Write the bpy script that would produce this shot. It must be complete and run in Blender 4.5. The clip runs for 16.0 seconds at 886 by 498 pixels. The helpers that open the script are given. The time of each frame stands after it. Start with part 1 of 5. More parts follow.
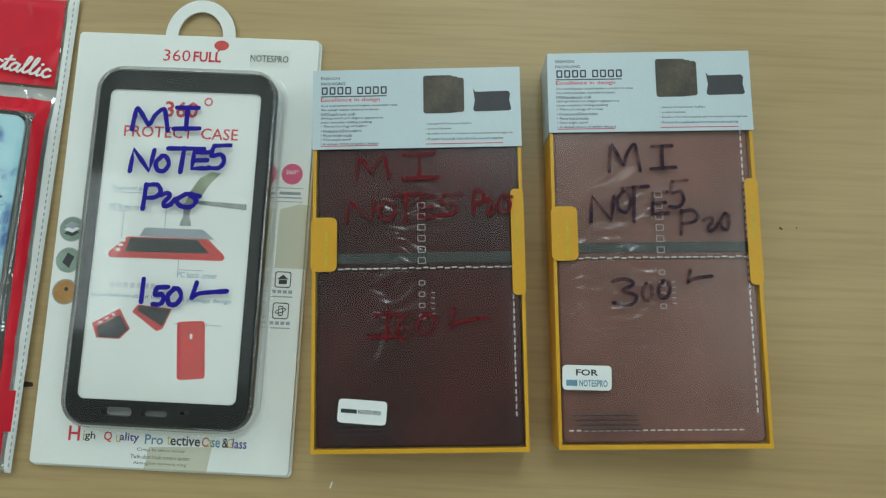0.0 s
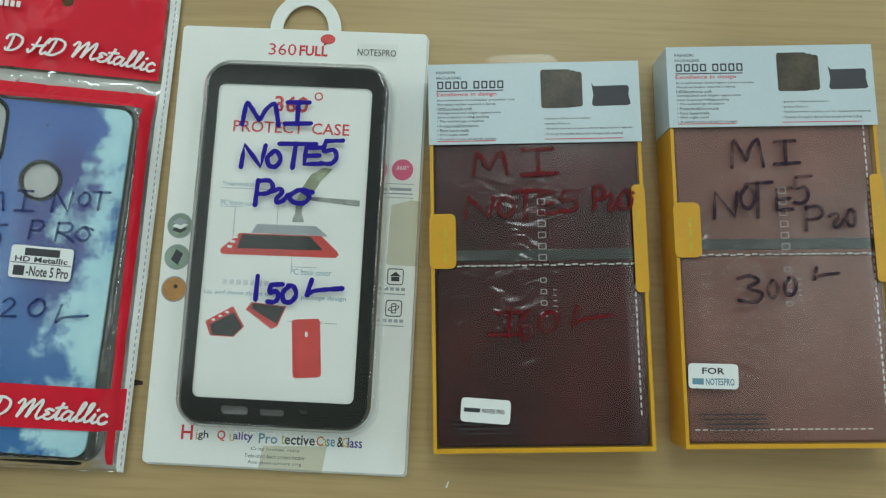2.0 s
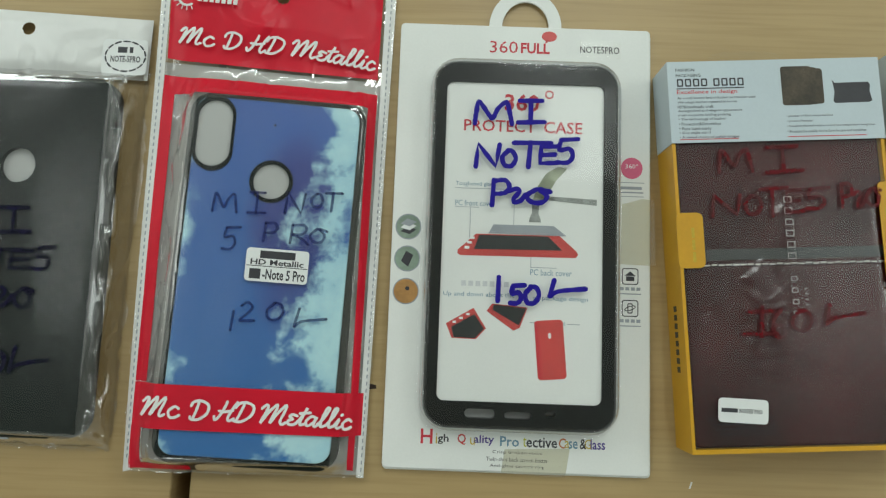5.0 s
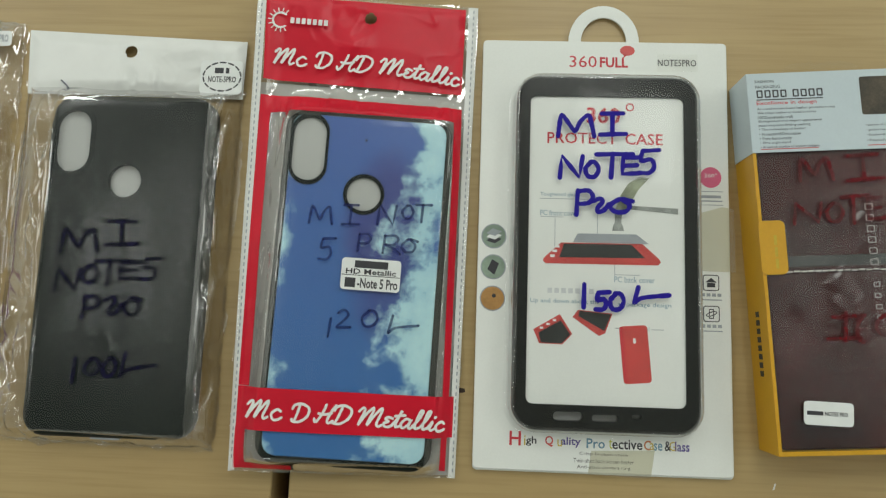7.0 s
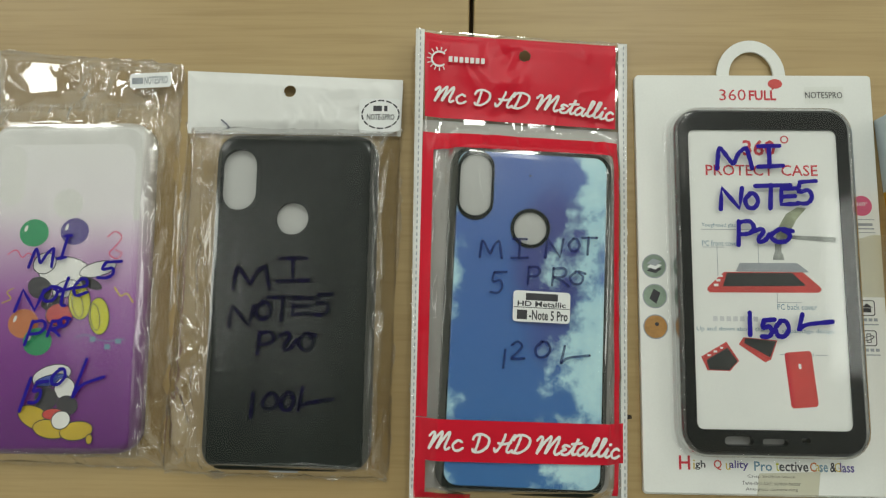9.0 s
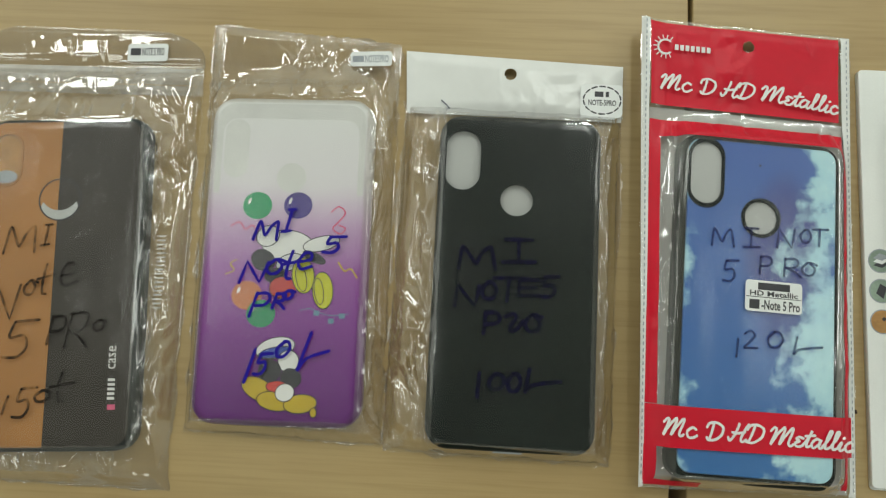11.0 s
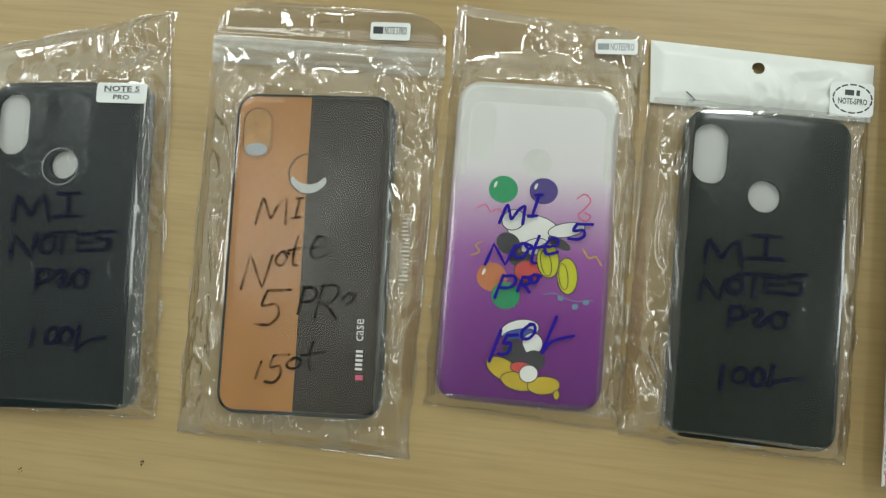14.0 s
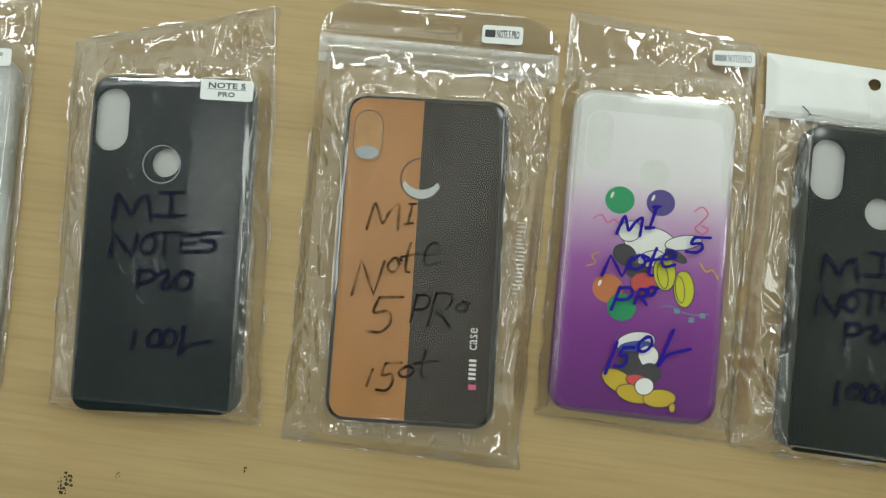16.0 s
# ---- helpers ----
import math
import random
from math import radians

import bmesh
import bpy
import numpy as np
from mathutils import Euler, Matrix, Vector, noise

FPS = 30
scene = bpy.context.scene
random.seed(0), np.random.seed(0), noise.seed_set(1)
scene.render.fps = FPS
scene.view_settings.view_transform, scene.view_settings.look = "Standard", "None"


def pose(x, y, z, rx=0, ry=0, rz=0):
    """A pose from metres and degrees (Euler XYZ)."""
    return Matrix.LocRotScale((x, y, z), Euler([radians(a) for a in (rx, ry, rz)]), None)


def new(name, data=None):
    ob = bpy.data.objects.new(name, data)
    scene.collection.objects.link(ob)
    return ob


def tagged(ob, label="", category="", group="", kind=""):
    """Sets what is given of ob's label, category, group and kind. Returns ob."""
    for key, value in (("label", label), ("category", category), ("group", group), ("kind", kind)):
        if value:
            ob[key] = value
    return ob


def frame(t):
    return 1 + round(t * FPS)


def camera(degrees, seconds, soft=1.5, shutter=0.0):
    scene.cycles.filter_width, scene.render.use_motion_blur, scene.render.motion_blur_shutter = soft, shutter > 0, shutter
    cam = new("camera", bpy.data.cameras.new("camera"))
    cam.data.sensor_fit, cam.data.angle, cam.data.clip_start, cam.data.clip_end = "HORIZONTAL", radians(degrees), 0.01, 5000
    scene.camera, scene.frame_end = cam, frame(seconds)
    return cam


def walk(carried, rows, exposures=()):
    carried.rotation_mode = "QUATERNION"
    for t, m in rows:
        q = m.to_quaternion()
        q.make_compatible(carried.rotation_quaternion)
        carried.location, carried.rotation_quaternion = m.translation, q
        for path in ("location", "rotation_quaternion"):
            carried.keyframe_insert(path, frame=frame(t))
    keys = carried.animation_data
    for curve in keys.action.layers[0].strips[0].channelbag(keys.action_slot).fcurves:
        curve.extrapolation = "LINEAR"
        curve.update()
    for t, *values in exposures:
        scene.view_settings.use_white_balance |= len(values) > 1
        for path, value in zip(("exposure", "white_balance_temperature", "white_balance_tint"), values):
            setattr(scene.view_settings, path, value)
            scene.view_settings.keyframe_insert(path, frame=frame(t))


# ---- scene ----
cam = camera(64.0, 16.0, 1.25)
PATH = [
    (0, 0.1259, -0.037, 0.3153, 7.54, 0.99, 2.63),
    (0.5, 0.1183, -0.0375, 0.3151, 7.59, 1.37, 2.03),
    (1, 0.1087, -0.0379, 0.3154, 7.61, 1.5, 2.17),
    (1.5, 0.0928, -0.0394, 0.3134, 7.44, 1.16, 2.53),
    (2, 0.0759, -0.0383, 0.3121, 7.19, 1.02, 2.62),
    (2.5, 0.0615, -0.0321, 0.3112, 6.92, 1.16, 2.4),
    (3, 0.0409, -0.0259, 0.3147, 6.5, 1.49, 1.32),
    (3.5, 0.0188, -0.0316, 0.3116, 6.44, 1.42, 1.69),
    (4, 0.0052, -0.0361, 0.3106, 6.77, 1, 1.65),
    (4.5, -0.0066, -0.0375, 0.3093, 6.61, 0.94, 1.47),
    (5, -0.0315, -0.0409, 0.3097, 6.95, 0.05, 1.99),
    (5.2, -0.0412, -0.0432, 0.3083, 6.87, 0.33, 2.3),
    (7.3, -0.0658, -0.0413, 0.3239, 7.35, 2.77, 1.49),
    (7.5, -0.0777, -0.0424, 0.3249, 6.41, 3.14, 0.99),
    (8, -0.0948, -0.0279, 0.3327, 7.05, 1.88, -0.24),
    (8.5, -0.1141, -0.0266, 0.3321, 6.68, 1.58, 0.3),
    (9, -0.1378, -0.0309, 0.336, 7.53, 1.57, 0.71),
    (9.5, -0.1716, -0.0406, 0.3369, 8.06, 0.91, 0.31),
    (9.7, -0.1831, -0.0443, 0.3353, 8.35, 1.23, 0.42),
    (11.8, -0.2638, -0.0464, 0.3415, 8.3, 2.51, 3.85),
    (12, -0.2694, -0.0423, 0.3444, 7.76, 2.95, 3.86),
    (12.5, -0.2859, -0.0428, 0.3446, 7.1, 3.2, 4.35),
    (13, -0.3078, -0.0453, 0.3449, 6.92, 3.38, 5.05),
    (13.5, -0.3246, -0.0471, 0.3476, 6.29, 4.09, 5.34),
    (14, -0.3408, -0.0462, 0.3485, 5.91, 3.83, 6.02),
    (14.5, -0.3604, -0.0446, 0.3491, 5.64, 3.53, 6.42),
    (15, -0.3734, -0.0448, 0.3471, 4.82, 2.45, 6.12),
    (15.5, -0.3932, -0.0437, 0.3478, 5.26, 1.86, 6.66),
    (16, -0.4079, -0.0427, 0.3487, 4.84, 1.86, 7.1),
]
walk(cam, [(t, pose(x, y, z, rx, ry, rz)) for t, x, y, z, rx, ry, rz in PATH], ((0, -0.48, 5850, 1), (2.5, -0.50, 5950, 2), (5, -0.50, 6250, 6), (9, -0.50, 6650, 9), (12, -0.36, 6480, 6), (16, -0.26, 6350, 6)))
from mathutils.geometry import delaunay_2d_cdt
# ---- world and lamps ----
world = bpy.data.worlds.new("room_world")
scene.world = world
world.use_nodes = True
world.node_tree.nodes["Background"].inputs[0].default_value = (0.9, 0.97, 1.0, 1)
world.node_tree.nodes["Background"].inputs[1].default_value = 0.05


def ceiling_lamp(x, y, power, sx, sy):
    data = bpy.data.lights.new("ceiling_lamp", "AREA")
    data.shape, data.size, data.size_y, data.energy, data.color = "RECTANGLE", sx, sy, power, (0.96, 1.0, 0.95)
    lamp = new("ceiling_lamp", data)
    lamp.matrix_world = pose(x, y, 1.93)


# a row of unseen panels over the tables
for x, y, power in ((0.30, 1.30, 15), (-1.60, 1.25, 10), (1.95, 0.45, 8), (-0.7, -1.7, 4)):
    ceiling_lamp(x, y, power, 0.32, 0.9)
for x, y, power, sx, sy in ((1.12, 0.16, 1.7, 0.24, 0.55), (-1.14, 0.20, 2.0, 0.40, 0.50), (-1.84, 0.50, 0.7, 0.16, 0.26), (0.42, 0.62, 0.55, 0.30, 0.30), (-0.72, 0.30, 1.3, 0.60, 1.0)):
    ceiling_lamp(x, y, power, sx, sy)
# ring of unseen tubes round the shop, added to make the bag films glint
for x, y, along in ((2.4, 1.3, 1), (2.5, -0.6, 1), (-2.6, 1.6, 1), (-2.7, -0.3, 1), (1.2, -2.2, 0), (-1.9, -2.0, 0), (-0.7, 2.3, 0), (1.4, 2.3, 0)):
    ceiling_lamp(x, y, 14 if y > 0 else 6, 0.08 if along else 1.2, 1.2 if along else 0.08)

# ---- materials ----
MATS = {}


def nodes_of(name):
    m = bpy.data.materials.new(name)
    m.use_nodes = True
    return m, m.node_tree.nodes, m.node_tree.links


def noise_node(n, l, vec, scale, detail=4.0, rough=0.55):
    k = n.new("ShaderNodeTexNoise")
    k.inputs["Scale"].default_value, k.inputs["Detail"].default_value, k.inputs["Roughness"].default_value = scale, detail, rough
    if vec is not None:
        l.new(vec, k.inputs["Vector"])
    return k


def ramp_node(n, l, fac, stops):
    k = n.new("ShaderNodeValToRGB")
    el = k.color_ramp.elements
    while len(el) < len(stops):
        el.new(0.5)
    for e, (p, c) in zip(el, stops):
        e.position, e.color = p, (*c, 1)
    l.new(fac, k.inputs[0])
    return k


def mix_node(n, l, fac, a, b, blend="MIX"):
    k = n.new("ShaderNodeMix")
    k.data_type, k.blend_type = "RGBA", blend
    for sock, v in ((k.inputs[0], fac), (k.inputs[6], a), (k.inputs[7], b)):
        if isinstance(v, (int, float)):
            sock.default_value = v
        elif isinstance(v, tuple):
            sock.default_value = (*v, 1)
        else:
            l.new(v, sock)
    return k.outputs[2]


def math_node(n, l, op, a, b=0.0):
    k = n.new("ShaderNodeMath")
    k.operation = op
    for sock, v in ((k.inputs[0], a), (k.inputs[1], b)):
        if isinstance(v, (int, float)):
            sock.default_value = v
        else:
            l.new(v, sock)
    return k.outputs[0]


def bump_node(n, l, height, strength, distance):
    k = n.new("ShaderNodeBump")
    k.inputs["Strength"].default_value, k.inputs["Distance"].default_value = strength, distance
    l.new(height, k.inputs["Height"])
    return k.outputs[0]


def mat(name, color, rough=0.5, var=0.08, scale=60, bump=0.15, depth=0.0002, fine=900, spec=0.5, coat=0.0, metal=0.0):
    """A surface with a coarse and a fine variation of its colour, and a fine relief."""
    if name in MATS:
        return MATS[name]
    m, n, l = nodes_of(name)
    b = n["Principled BSDF"]
    co = n.new("ShaderNodeTexCoord").outputs["Object"]
    big, small = noise_node(n, l, co, scale), noise_node(n, l, co, fine, 2)
    lo, hi = tuple(c * (1 - 1.6 * var) for c in color), tuple(min(1, c * (1 + 1.2 * var)) for c in color)
    tone = ramp_node(n, l, big.outputs[0], [(0.3, lo), (0.7, hi)]).outputs[0]
    grain = ramp_node(n, l, small.outputs[0], [(0.3, (1 - var,) * 3), (0.7, (1, 1, 1))]).outputs[0]
    l.new(mix_node(n, l, 1.0, tone, grain, "MULTIPLY"), b.inputs["Base Color"])
    b.inputs["Roughness"].default_value, b.inputs["Metallic"].default_value = rough, metal
    b.inputs["Specular IOR Level"].default_value, b.inputs["Coat Weight"].default_value = spec, coat
    b.inputs["Coat Roughness"].default_value = 0.08
    if bump:
        l.new(bump_node(n, l, small.outputs[0], bump, depth), b.inputs["Normal"])
    MATS[name] = m
    return m


def film_mat(name, gloss=1.0, rough=0.1, tint=(0.985, 0.985, 0.98), crease=0.12, haze=0.0):
    """Clear plastic: light passes, and the surface mirrors by its angle."""
    if name in MATS:
        return MATS[name]
    m, n, l = nodes_of(name)
    n.remove(n["Principled BSDF"])
    out = n["Material Output"]
    co = n.new("ShaderNodeTexCoord").outputs["Object"]
    a, b = noise_node(n, l, co, 45, 2), noise_node(n, l, co, 160, 1)
    h = math_node(n, l, "ADD", a.outputs[0], math_node(n, l, "MULTIPLY", b.outputs[0], 0.35))
    normal = bump_node(n, l, h, crease, 0.001)
    clear, shine, fres = n.new("ShaderNodeBsdfTransparent"), n.new("ShaderNodeBsdfGlossy"), n.new("ShaderNodeLayerWeight")
    clear.inputs[0].default_value = (*tint, 1)
    shine.inputs["Roughness"].default_value = rough
    l.new(normal, shine.inputs["Normal"]), l.new(normal, fres.inputs["Normal"])
    steep = math_node(n, l, "MULTIPLY", math_node(n, l, "POWER", fres.outputs["Facing"], 4.0), 0.9)
    fac = math_node(n, l, "MINIMUM", math_node(n, l, "MULTIPLY", math_node(n, l, "ADD", steep, 0.045), 1.25 * gloss), 0.9)
    mix = n.new("ShaderNodeMixShader")
    l.new(fac, mix.inputs[0]), l.new(clear.outputs[0], mix.inputs[1]), l.new(shine.outputs[0], mix.inputs[2])
    last = mix.outputs[0]
    if haze:
        milk, both = n.new("ShaderNodeBsdfDiffuse"), n.new("ShaderNodeMixShader")
        milk.inputs[0].default_value = (0.85, 0.86, 0.84, 1)
        patch = noise_node(n, l, co, 35, 4)
        veil = ramp_node(n, l, patch.outputs[0], [(0.3, (haze * 0.5,) * 3), (0.7, (haze * 1.5,) * 3)])
        l.new(veil.outputs[0], both.inputs[0])
        l.new(last, both.inputs[1]), l.new(milk.outputs[0], both.inputs[2])
        last = both.outputs[0]
    l.new(last, out.inputs[0])
    MATS[name] = m
    return m


def ink_mat(name, color, cover=0.8, worn=0.75):
    """Marker ink, thicker and thinner along the stroke."""
    m, n, l = nodes_of(name)
    b = n["Principled BSDF"]
    co = n.new("ShaderNodeTexCoord").outputs["Object"]
    k = noise_node(n, l, co, 350 if worn > 0.7 else 130, 4)
    b.inputs["Base Color"].default_value, b.inputs["Roughness"].default_value = (*color, 1), 0.5
    b.inputs["Specular IOR Level"].default_value = 0.15
    alpha = ramp_node(n, l, k.outputs[0], [(0.3 if worn > 0.7 else 0.36, (cover * worn,) * 3), (0.65 if worn > 0.7 else 0.6, (min(1, cover * 1.15),) * 3)])
    l.new(alpha.outputs[0], b.inputs["Alpha"])
    MATS[name] = m
    return m


def wood_mat():
    m, n, l = nodes_of("light_wood_laminate")
    b = n["Principled BSDF"]
    co = n.new("ShaderNodeTexCoord").outputs["Object"]

    def stretched(sx, sy):
        k = n.new("ShaderNodeMapping")
        k.inputs["Scale"].default_value = (sx, sy, 1)
        l.new(co, k.inputs[0])
        return k.outputs[0]

    streak = noise_node(n, l, stretched(2.2, 38), 1.0, 5, 0.6)
    fine = noise_node(n, l, stretched(14, 420), 1.0, 3, 0.6)
    cloud = noise_node(n, l, co, 7, 3)
    base = ramp_node(n, l, streak.outputs[0], [(0.25, (0.385, 0.275, 0.125)), (0.5, (0.435, 0.317, 0.148)), (0.75, (0.48, 0.358, 0.172))]).outputs[0]
    tone = ramp_node(n, l, cloud.outputs[0], [(0.35, (0.90, 0.87, 0.83)), (0.65, (1, 1, 1))]).outputs[0]
    line = ramp_node(n, l, fine.outputs[0], [(0.30, (0.88, 0.86, 0.82)), (0.55, (1, 1, 1))]).outputs[0]
    l.new(mix_node(n, l, 1.0, mix_node(n, l, 1.0, base, tone, "MULTIPLY"), line, "MULTIPLY"), b.inputs["Base Color"])
    rough = ramp_node(n, l, cloud.outputs[0], [(0.3, (0.34,) * 3), (0.7, (0.48,) * 3)])
    l.new(rough.outputs[0], b.inputs["Roughness"])
    l.new(bump_node(n, l, fine.outputs[0], 0.12, 0.0003), b.inputs["Normal"])
    return m


def sky_print_mat():
    """Printed sky: blue with pale clouds along the edges and a violet bank."""
    m, n, l = nodes_of("sky_print")
    b = n["Principled BSDF"]
    co = n.new("ShaderNodeTexCoord").outputs["Object"]
    xyz = n.new("ShaderNodeSeparateXYZ")
    l.new(co, xyz.inputs[0])
    x, y = xyz.outputs[0], xyz.outputs[1]
    puff, soft = noise_node(n, l, co, 42, 7, 0.6), noise_node(n, l, co, 24, 3)
    down = ramp_node(n, l, math_node(n, l, "MULTIPLY_ADD", y, 6.2), [(0.0, (0.030, 0.155, 0.41)), (1.0, (0.065, 0.135, 0.42))])
    down.inputs[0].default_value = 0.5
    grad = math_node(n, l, "ADD", math_node(n, l, "MULTIPLY", y, 6.2), 0.5)
    l.new(grad, down.inputs[0])
    # violet bank right of the middle, in the upper half
    dx = math_node(n, l, "MULTIPLY", math_node(n, l, "SUBTRACT", x, 0.012), 38)
    dy = math_node(n, l, "MULTIPLY", math_node(n, l, "SUBTRACT", y, 0.022), 20)
    r2 = math_node(n, l, "ADD", math_node(n, l, "MULTIPLY", dx, dx), math_node(n, l, "MULTIPLY", dy, dy))
    bank = math_node(n, l, "SUBTRACT", math_node(n, l, "ADD", soft.outputs[0], 0.45), r2)
    bank = ramp_node(n, l, bank, [(0.2, (0, 0, 0)), (0.75, (0.8, 0.8, 0.8))]).outputs[0]
    col = mix_node(n, l, bank, down.outputs[0], (0.045, 0.05, 0.23))
    right = math_node(n, l, "MULTIPLY", math_node(n, l, "SUBTRACT", x, 0.019), 22)
    left = math_node(n, l, "MULTIPLY", math_node(n, l, "SUBTRACT", math_node(n, l, "MULTIPLY", x, -1), 0.030), 30)
    side = math_node(n, l, "MAXIMUM", right, left)
    mask = math_node(n, l, "ADD", math_node(n, l, "MULTIPLY", math_node(n, l, "SUBTRACT", puff.outputs[0], 0.5), 2.6), side)
    mask = ramp_node(n, l, mask, [(0.0, (0, 0, 0)), (0.28, (1, 1, 1))]).outputs[0]
    white = ramp_node(n, l, puff.outputs[0], [(0.35, (0.25, 0.50, 0.66)), (0.65, (0.50, 0.76, 0.82))]).outputs[0]
    l.new(mix_node(n, l, mask, col, white), b.inputs["Base Color"])
    b.inputs["Roughness"].default_value, b.inputs["Coat Weight"].default_value = 0.36, 0.12
    return m


def fade_print_mat():
    """Frosted white that fades into purple along the case."""
    m, n, l = nodes_of("purple_fade")
    b = n["Principled BSDF"]
    co = n.new("ShaderNodeTexCoord").outputs["Object"]
    xyz = n.new("ShaderNodeSeparateXYZ")
    l.new(co, xyz.inputs[0])
    k = noise_node(n, l, co, 30, 3)
    y = math_node(n, l, "ADD", math_node(n, l, "MULTIPLY", xyz.outputs[1], 6.25), 0.5)
    y = math_node(n, l, "ADD", y, math_node(n, l, "MULTIPLY", math_node(n, l, "SUBTRACT", k.outputs[0], 0.5), 0.05))
    stops = [(0.0, (0.105, 0.010, 0.155)), (0.28, (0.185, 0.022, 0.240)), (0.46, (0.29, 0.085, 0.34)),
             (0.60, (0.50, 0.34, 0.52)), (0.72, (0.70, 0.67, 0.70)), (1.0, (0.74, 0.75, 0.73))]
    l.new(ramp_node(n, l, y, stops).outputs[0], b.inputs["Base Color"])
    b.inputs["Roughness"].default_value = 0.3
    return m


WOOD, SKY_PRINT, FADE = wood_mat(), sky_print_mat(), fade_print_mat()
WALL = mat("wall_paint", (0.72, 0.73, 0.70), 0.8, 0.03, 3, 0.1, 0.001, 120)
FLOOR = mat("floor_tile", (0.42, 0.40, 0.37), 0.4, 0.06, 4)
CARD = mat("white_card", (0.78, 0.80, 0.77), 0.45, 0.025, 20, 0.05)
PAPER = mat("white_paper", (0.47, 0.48, 0.47), 0.6, 0.03, 40, 0.08)
STICKER = mat("sticker_paper", (0.78, 0.80, 0.79), 0.4, 0.02, 60, 0.05)
HEADER = mat("white_film_header", (0.74, 0.75, 0.73), 0.3, 0.03, 25, 0.1, 0.0003, 90)
BLUE_LABEL = mat("cool_white_label", (0.52, 0.60, 0.64), 0.35, 0.03, 18, 0.08)
YELLOW = mat("yellow_card", (0.62, 0.33, 0.012), 0.38, 0.05, 30, 0.06)
RED = mat("red_print", (0.60, 0.006, 0.026), 0.35, 0.05, 30, 0.05, 0.0003, 90, 0.3)
BLACK = mat("black_rubber", (0.0060, 0.0110, 0.0095), 0.40, 0.12, 30, 0.0, spec=0.15)
FRAME_BLACK = mat("black_plastic_frame", (0.009, 0.011, 0.011), 0.3, 0.1, 30, 0.0, spec=0.3)
CHARCOAL = mat("charcoal_rubber", (0.0045, 0.0115, 0.0145), 0.40, 0.12, 25, 0.0, spec=0.15)
TAN = mat("tan_leather", (0.43, 0.205, 0.070), 0.5, 0.07, 30, 0.03, 0.0001, 1400, 0.25)
BROWN = mat("dark_brown_leather", (0.045, 0.038, 0.032), 0.5, 0.08, 30, 0.03, 0.0001, 1400, 0.25)
MAROON = mat("maroon_leather", (0.052, 0.0075, 0.0085), 0.5, 0.36, 22, 0.0, 0.0003, 500, 0.15)
MAUVE = mat("worn_brown_leather", (0.185, 0.082, 0.064), 0.5, 0.14, 25, 0.0, 0.0003, 500, 0.2)
STRAP = mat("dark_strap", (0.020, 0.024, 0.022), 0.4, 0.1)
THREAD = mat("pale_thread", (0.62, 0.58, 0.54), 0.8, 0.1)
PRINT_RED = mat("print_red", (0.55, 0.03, 0.045), 0.5, 0.05)
PRINT_DARK = mat("print_dark", (0.035, 0.035, 0.042), 0.5, 0.1)
PRINT_GREY = mat("print_grey", (0.34, 0.37, 0.40), 0.5, 0.1)
PALE_GREY = mat("print_pale_grey", (0.58, 0.60, 0.61), 0.5, 0.1)
PRINT_TEAL = mat("print_teal", (0.14, 0.27, 0.36), 0.5, 0.1)
PINK = mat("print_pink", (0.66, 0.11, 0.22), 0.4, 0.05)
PRINT_WHITE = mat("print_white", (0.76, 0.76, 0.74), 0.5, 0.03)
PALE_TEXT = mat("pale_print", (0.40, 0.37, 0.36), 0.4, 0.05)
SAGE = mat("print_sage", (0.24, 0.32, 0.25), 0.5, 0.15, 90)
OCHRE = mat("print_ochre", (0.46, 0.24, 0.07), 0.5, 0.15, 90)
CHROME = mat("print_steel", (0.30, 0.32, 0.30), 0.35, 0.3, 120)
OLIVE = mat("print_glass_green", (0.36, 0.40, 0.27), 0.4, 0.3, 120)
PHONE_RED = mat("print_phone_red", (0.58, 0.065, 0.06), 0.4, 0.12, 60)
PHONE_DARK = mat("print_phone_screen", (0.030, 0.036, 0.036), 0.35, 0.15, 60)
BRONZE = mat("print_bronze", (0.072, 0.056, 0.034), 0.4, 0.35, 90)
GREEN = mat("print_green", (0.015, 0.30, 0.12), 0.3, 0.08)
VIOLET = mat("print_violet", (0.07, 0.045, 0.24), 0.3, 0.08)
ORANGE = mat("print_orange", (0.52, 0.17, 0.06), 0.3, 0.08)
LIME = mat("print_lime", (0.52, 0.52, 0.02), 0.3, 0.08)
GOLD = mat("print_gold", (0.55, 0.40, 0.03), 0.35, 0.12)
TAPE = film_mat("clear_tape", 0.8, 0.3, (0.86, 0.84, 0.74), 0.2, 0.10)
BAG = film_mat("clear_bag", 3.5, 0.065, (0.97, 0.955, 0.935), 0.05, 0.015)
CLING = film_mat("clinging_bag", 0.88, 0.19, (0.985, 0.985, 0.98), 0.06, 0.004)
SEAM = film_mat("bag_seam", 0.9, 0.12, (0.97, 0.97, 0.96), 0.3, 0.015)
CLEAR_LABEL = film_mat("clear_label", 0.6, 0.18, (0.98, 0.98, 0.97), 0.02, 0.01)
BOX_FILM = film_mat("clear_box_film", 1.25, 0.26, (0.985, 0.98, 0.98), 0.03)
BLISTER = film_mat("clear_blister", 0.95, 0.06, (0.98, 0.98, 0.98), 0.02)
BLISTER_EDGE = film_mat("blister_edge", 3.2, 0.16, (0.94, 0.95, 0.95), 0.04)
ZIP = film_mat("zip_strip", 1.1, 0.2, (0.95, 0.95, 0.94), 0.2, 0.30)
FROST = film_mat("frosted_case", 0.8, 0.3, (0.90, 0.92, 0.91), 0.05, 0.35)
